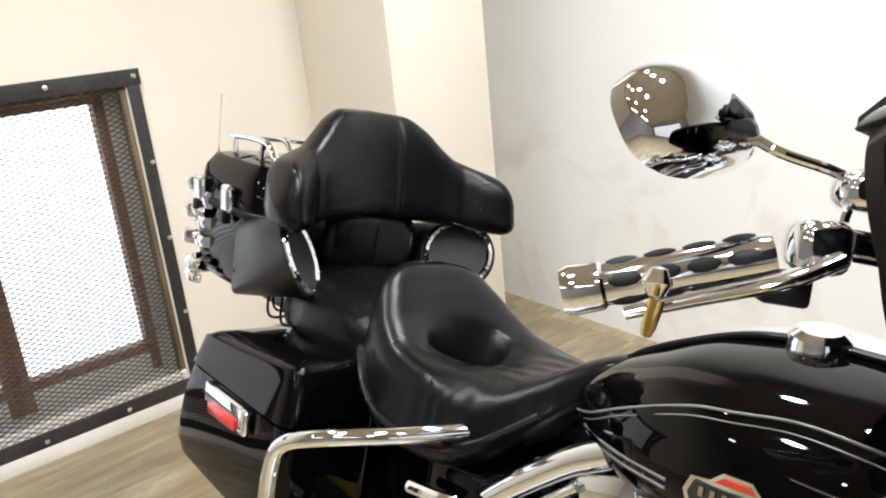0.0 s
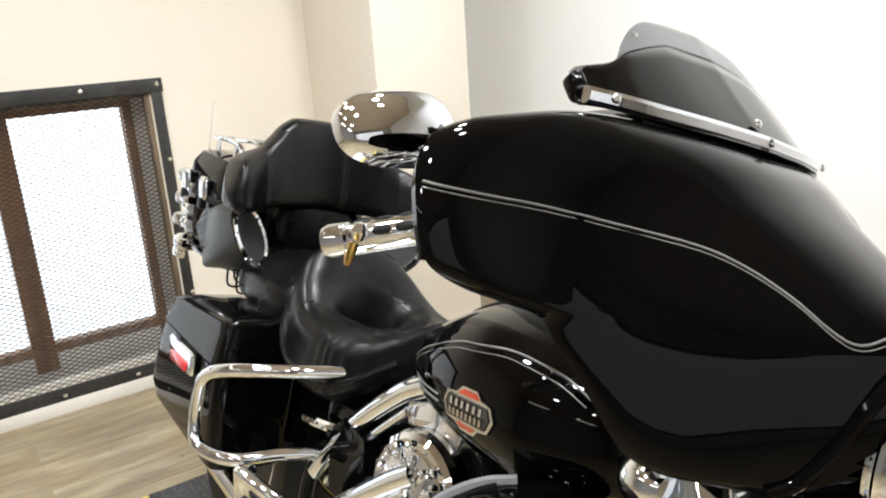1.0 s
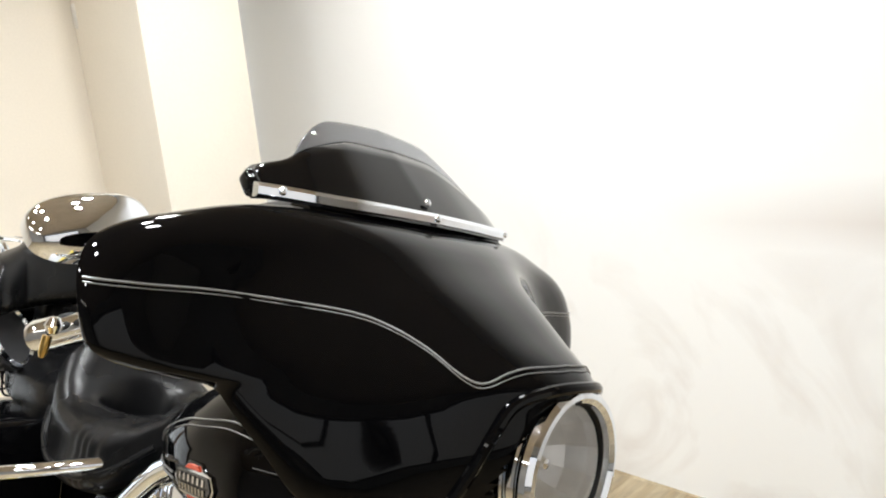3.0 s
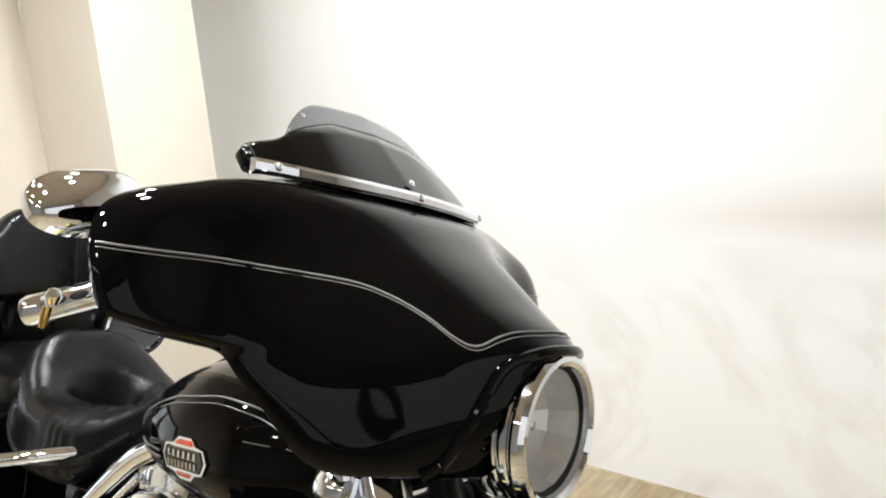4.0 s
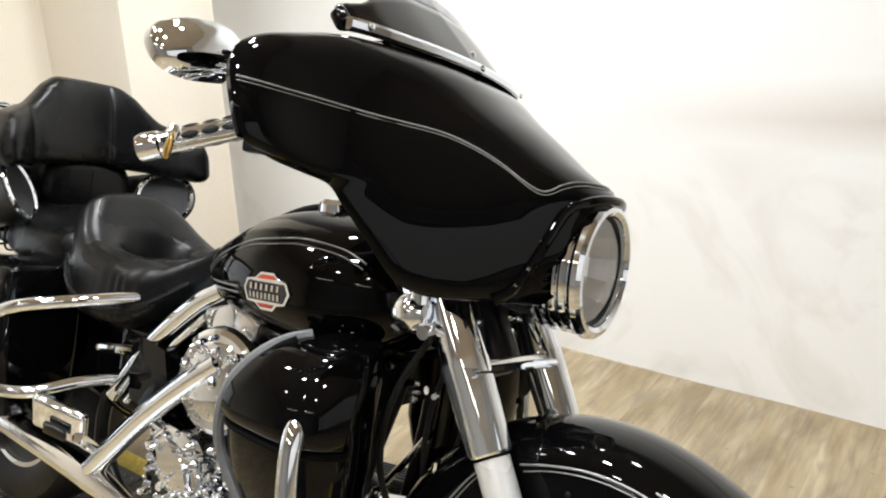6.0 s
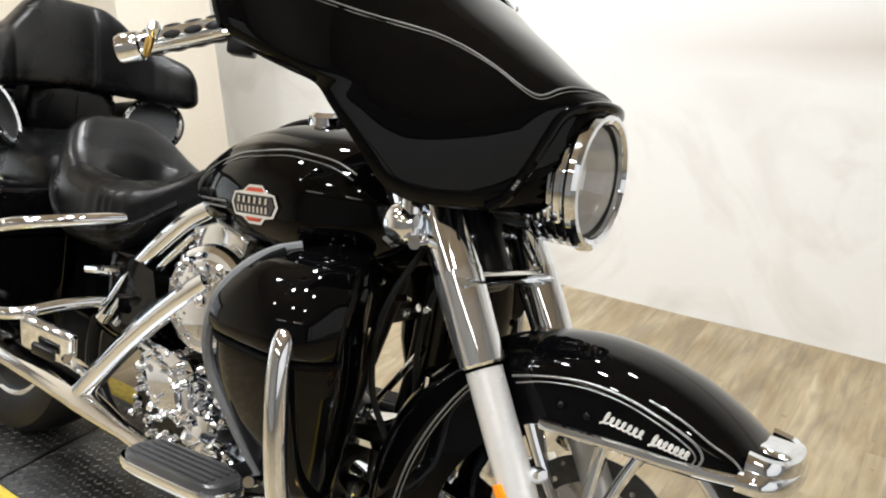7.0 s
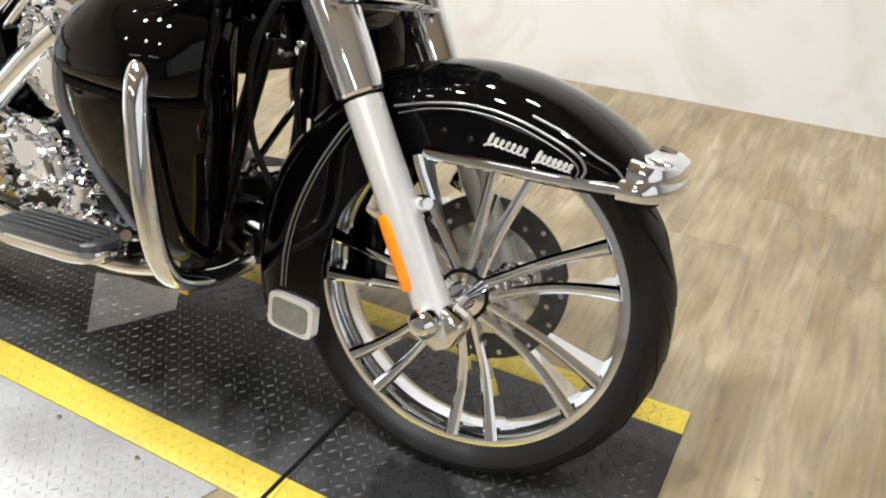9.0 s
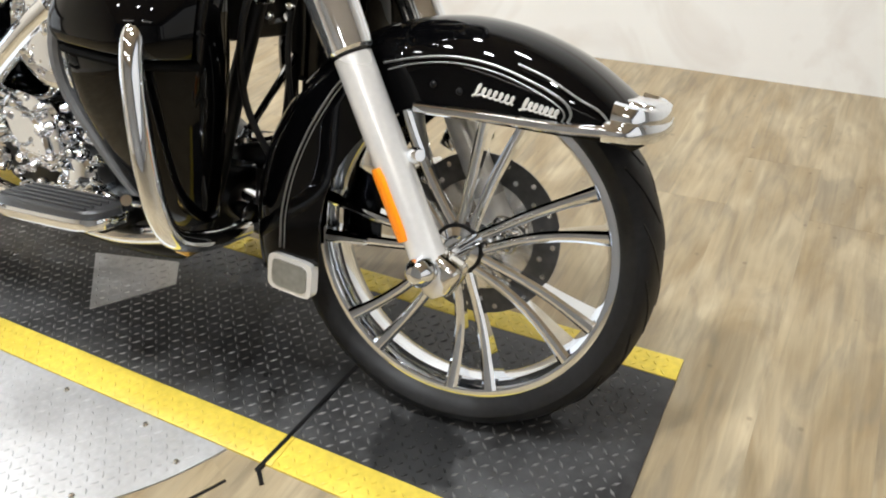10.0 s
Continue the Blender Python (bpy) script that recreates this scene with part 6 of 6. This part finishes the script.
# passenger board, folded up
pb = part("passenger_board", boxed((-1.015, YB - 0.285, 0.41), (0.12, 0.024, 0.092), 0.01, (28, 14, 30), 3), CHROME, bike, "folded chrome passenger footboard")
part("board_slot", boxed((-1.008, YB - 0.298, 0.39), (0.05, 0.01, 0.03), 0.002, (28, 14, 30)), SATIN_BLACK, pb)
part("board_arm", tube([(-0.97, YB - 0.27, 0.385), (-1.0, YB - 0.2, 0.325)], 0.012, 10, 2), CHROME, pb)
part("board_arm", tube([(-1.07, YB - 0.28, 0.435), (-1.16, YB - 0.26, 0.42), (-1.24, YB - 0.22, 0.405)], 0.01, 10, 4), CHROME, pb)


# rider footboards
def board_outline(f, dx=0.0):
    pts = []
    for k in range(36):
        a = 2 * math.pi * k / 36
        c, s = math.cos(a), math.sin(a)
        pts.append((-0.57 + dx + 0.138 * f * math.copysign(abs(c) ** 0.45, c), 0.28 + 0.048 * f * math.copysign(abs(s) ** 0.6, s) + 0.08 * (0.15 * c) * 0.4))
    return pts


for side in (-1, 1):
    board = part("footboard", loft([[Vector((x, YB + side * y, z + 0.13 * (x + 0.535))) for x, y in board_outline(f)] for z, f in ((0.30, 0.97), (0.304, 1.03), (0.316, 1.05), (0.322, 1.03), (0.322, 0.9))]), CHROME, bike, "chrome-edged footboard with rubber pad", 40)
    pad = part("footboard_pad", loft([[Vector((x, YB + side * y, z + 0.13 * (x + 0.535))) for x, y in board_outline(f)] for z, f in ((0.318, 0.95), (0.330, 0.95), (0.334, 0.90))]), PAD, board, "ribbed black rubber pad", 40)
    for k in range(5):
        part("pad_rib", boxed((-0.57, YB + side * (0.25 + 0.015 * k), 0.3315), (0.22, 0.005, 0.005), 0.0015, (0, -7.4, side * 1.5)), PAD, pad)
    part("board_bracket", boxed((-0.52, YB + side * 0.2, 0.29), (0.06, 0.12, 0.03), 0.008), SATIN_BLACK, board)
part("brake_pedal", tube([(-0.45, YB - 0.22, 0.33), (-0.40, YB - 0.26, 0.36), (-0.37, YB - 0.31, 0.385)], 0.009, 10, 5), CHROME, bike)

# lower fairings and engine guard
low_rear = spline((0.325, 0.36, 0.41, 0.46, 0.52, 0.58, 0.65, 0.70, 0.735, 0.757), (-0.378, -0.405, -0.44, -0.468, -0.498, -0.505, -0.488, -0.463, -0.43, -0.385))
low_out = spline((0.325, 0.36, 0.45, 0.55, 0.63, 0.71, 0.745, 0.757), (0.235, 0.258, 0.293, 0.322, 0.334, 0.305, 0.26, 0.2))
low_front = spline((0.325, 0.45, 0.6, 0.7, 0.757), (-0.318, -0.288, -0.268, -0.272, -0.298))


def lower_ring(z, side, f=1.0, n=40):
    xr, xf, yo, yi = low_rear(z), low_front(z), low_out(z), 0.15
    cx, hx, cy, hy = (xr + xf) / 2, (xf - xr) / 2, (yo + yi) / 2, (yo - yi) / 2
    out = []
    for k in range(n):
        a = 2 * math.pi * k / n
        c, s = math.cos(a), math.sin(a)
        x = hx * f * math.copysign(abs(c) ** 0.62, c)
        y = hy * f * math.copysign(abs(s) ** 0.85, s)
        slant = 0.35 * max(0.0, y / hy) if hy else 0
        out.append(Vector((cx + x - 0.03 * slant, YB + side * (cy + y), z)))
    return out


for side in (-1, 1):
    zs = [0.325, 0.33, 0.36, 0.40, 0.44, 0.48, 0.52, 0.56, 0.60, 0.64, 0.67, 0.70, 0.72, 0.735, 0.747, 0.755, 0.759]
    low = part("lower_fairing", loft([lower_ring(z, side, 0.55 if z == 0.759 else (0.85 if z in (0.755, 0.325) else 1.0)) for z in zs]), PAINT, bike, "gloss black lower fairing with glove box", 50)
    part("lower_edge", tube([Vector((low_rear(z) - 0.003, YB + side * (low_out(z) * 0.9 + 0.13 * 0.1), z)) for z in (0.345, 0.38, 0.42, 0.46, 0.52, 0.58, 0.65, 0.70, 0.735, 0.75)], 0.0095, 8, 5), GREY_EDGE, low, "grey edge trim")
    door = [lower_ring(z, side)[14] for z in (0.742, 0.73, 0.71, 0.68, 0.65, 0.62)] + [lower_ring(0.6, side)[k] for k in range(13, 0, -1)]
    part("glove_box_seam", tube(door, 0.0075, 8, 3), VOID, low, "dark gap round the glove box door")
    rows = [(0.606, 1.0), (0.608, 1.07), (0.614, 1.12), (0.626, 1.16), (0.645, 1.185), (0.67, 1.195), (0.692, 1.185), (0.71, 1.16), (0.724, 1.12), (0.735, 1.07), (0.741, 1.0)]
    part("glove_box_door", loft([[lower_ring(z, side)[1]] + [lower_ring(z, side, f)[k] for k in range(2, 14)] + [lower_ring(z, side)[14]] + [lower_ring(z, side, 0.95)[k] for k in range(13, 1, -1)] for z, f in rows]), PAINT, low, "gloss black glove box door", 35)
    for k in (5, 8):
        rivet(lower_ring(0.6, side)[k], (0.3, side, 0), 0.004, low)
    part("rail_socket", lathe([(0.0, 0.004), (0.03, 0.004), (0.036, 0.0), (0.036, -0.02), (0, -0.02)], Vector((-0.328, YB + side * 0.321, 0.64)), (0.5, side, 0), 26), VOID, low, "dark rail opening")
    part("engine_guard", tube([Vector((x, YB + side * y, z)) for x, y, z in ((-0.36, 0.20, 0.665), (-0.335, 0.28, 0.663), (-0.317, 0.325, 0.645), (-0.307, 0.342, 0.605), (-0.297, 0.345, 0.53), (-0.288, 0.34, 0.45), (-0.28, 0.328, 0.385), (-0.278, 0.30, 0.345), (-0.29, 0.22, 0.315), (-0.34, 0.08, 0.28))], 0.0172, 16, 8), CHROME, bike, "chrome engine guard bar")
part("guard_foot", boxed((-0.29, YB - 0.25, 0.315), (0.03, 0.06, 0.014), 0.004), BRASS, bike, "yellowed guard bracket")
# made-up dark block that closes a bright gap under the tank
part("coil_cover", boxed((-0.43, YB, 0.67), (0.15, 0.2, 0.13), 0.015), SATIN_BLACK, bike, "dark filler block between tank and engine")
part("downtube_cover", boxed((-0.37, YB + 0.12, 0.60), (0.05, 0.05, 0.2), 0.012), SATIN_BLACK, bike, "black frame cover")
# what shows between fork and engine: cooler, horn, cables
part("oil_cooler", boxed((-0.33, YB + 0.03, 0.36), (0.03, 0.16, 0.09), 0.006), SATIN_BLACK, bike, "black oil cooler")
for k in range(9):
    part("cooler_fin", boxed((-0.313, YB + 0.03, 0.324 + 0.009 * k), (0.006, 0.15, 0.0022)), ALLOY, bike)
part("voltage_regulator", boxed((-0.265, YB - 0.03, 0.37), (0.04, 0.13, 0.07), 0.01, (0, 12, 0)), SATIN_BLACK, bike, "black finned regulator")
part("regulator_edge", boxed((-0.245, YB - 0.05, 0.395), (0.012, 0.12, 0.012), 0.003, (0, 20, 8)), CHROME, bike)
part("horn_cover", lathe([(0, 0.02), (0.016, 0.018), (0.024, 0.008), (0.026, -0.02), (0, -0.02)], (-0.31, YB - 0.13, 0.79), (0.6, -0.8, 0.2), 24), CHROME, bike)
for pts, r, m in (((( -0.25, -0.16, 0.78), (-0.29, -0.19, 0.66), (-0.31, -0.16, 0.52), (-0.27, -0.12, 0.4)), 0.006, RUBBER),
                  (((-0.22, -0.11, 0.80), (-0.25, -0.13, 0.65), (-0.26, -0.1, 0.5), (-0.2, -0.12, 0.42)), 0.005, RUBBER),
                  (((-0.25, -0.08, 0.42), (-0.235, -0.11, 0.5), (-0.215, -0.14, 0.575)), 0.007, CHROME),
                  (((-0.24, 0.02, 0.78), (-0.29, 0.04, 0.6), (-0.33, 0.05, 0.4)), 0.012, SATIN_BLACK)):
    part("cable", tube(pts, r, 8, 6), m, bike)
part("fork_lock", boxed((-0.235, YF - 0.1, 0.795), (0.05, 0.05, 0.05), 0.012, (0, -20, 0), 3), SATIN_BLACK, bike)
part("neck_cover", boxed((-0.255, YF, 0.77), (0.1, 0.11, 0.16), 0.02, (0, -23, 0), 3), SATIN_BLACK, bike, "black steering neck")
part("lamp_bar", tube([(-0.215, YF - 0.215, 0.80), (-0.225, YF - 0.1, 0.80), (-0.225, YF + 0.1, 0.80), (-0.215, YF + 0.215, 0.80)], 0.011, 12, 6), CHROME, bike, "chrome cross bar")
part("bar_bracket", tube([(-0.235, YF - 0.2, 0.80), (-0.245, YF - 0.195, 0.86)], 0.018, 12, 2), CHROME, bike)

part("steel_hose", tube([(-0.385, -0.1, 0.41), (-0.364, -0.1, 0.442), (-0.315, -0.1, 0.515), (-0.273, -0.1, 0.579), (-0.262, -0.098, 0.6)], 0.0065, 10, 5), CHROME_WORN, bike, "braided steel hose")
part("hose_fitting", tube([(-0.372, -0.1, 0.428), (-0.355, -0.1, 0.455)], 0.0105, 8, 2), CHROME, bike)
part("stay_bar", tube([(-0.44, -0.05, 0.612), (-0.38, -0.05, 0.63), (-0.32, -0.05, 0.648)], 0.008, 8, 3), CHROME_WORN, bike, "thin steel stay")
part("regulator_bracket", loft([[Vector((x, -0.1 + d, z)) for x, z in ((-0.425, 0.383), (-0.29, 0.4), (-0.285, 0.412), (-0.42, 0.395))] for d in (-0.02, 0.03)]), CHROME, bike, "chrome bracket lip")
part("regulator_bracket", loft([[Vector((x, -0.1 + d, z)) for x, z in ((-0.385, 0.425), (-0.305, 0.447), (-0.3, 0.457), (-0.38, 0.435))] for d in (-0.02, 0.03)]), CHROME_WORN, bike)
part("regulator_body", boxed((-0.352, -0.085, 0.413), (0.085, 0.045, 0.03), 0.006, (0, -12, 0)), SATIN_BLACK, bike, "black finned regulator body")
for k in range(5):
    part("bolt", lathe([(0.0, 0.006), (0.005, 0.0055), (0.0075, 0.002), (0.0075, 0.0)], (-0.43 + 0.05 * k, -0.155 + 0.012 * (k % 2), 0.66 + 0.022 * (k % 3)), (0.4, -1, 0.2), 10), CHROME, bike)
part("wire_clip", boxed((-0.30, -0.13, 0.68), (0.03, 0.014, 0.012), 0.003, (0, -15, 0)), CHROME_WORN, bike)

# ---- floor boards ----
def board_mesh(length, width=0.178):
    data = bpy.data.meshes.new("plank")
    bm = bmesh.new()
    w, l, c = width / 2, length / 2, 0.0003
    lo = [bm.verts.new(p) for p in ((-w, -l, -0.006), (w, -l, -0.006), (w, l, -0.006), (-w, l, -0.006))]
    mid = [bm.verts.new(p) for p in ((-w, -l, -c), (w, -l, -c), (w, l, -c), (-w, l, -c))]
    hi = [bm.verts.new(p) for p in ((-w + c, -l + c, 0), (w - c, -l + c, 0), (w - c, l - c, 0), (-w + c, l - c, 0))]
    bm.faces.new(hi)
    for i in range(4):
        j = (i + 1) % 4
        bm.faces.new((mid[i], mid[j], hi[j], hi[i]))
        bm.faces.new((lo[i], lo[j], mid[j], mid[i]))
    bm.to_mesh(data)
    bm.free()
    data.materials.append(PLANK)
    return data


LENGTHS = {n: board_mesh(n) for n in (1.22, 0.74, 0.5)}
rng = random.Random(5)
for col in range(30):
    x = WX + 0.09 + col * 0.178
    if x > 2.6:
        break
    y = BY - 0.002
    first = True
    while y > -1.3:
        n = rng.choice((0.5, 0.74, 1.22)) if first else 1.22
        first = False
        ob = new("plank", LENGTHS[n])
        ob.parent = floor
        ob.location = (x, y - n / 2, -0.0045)
        y -= n
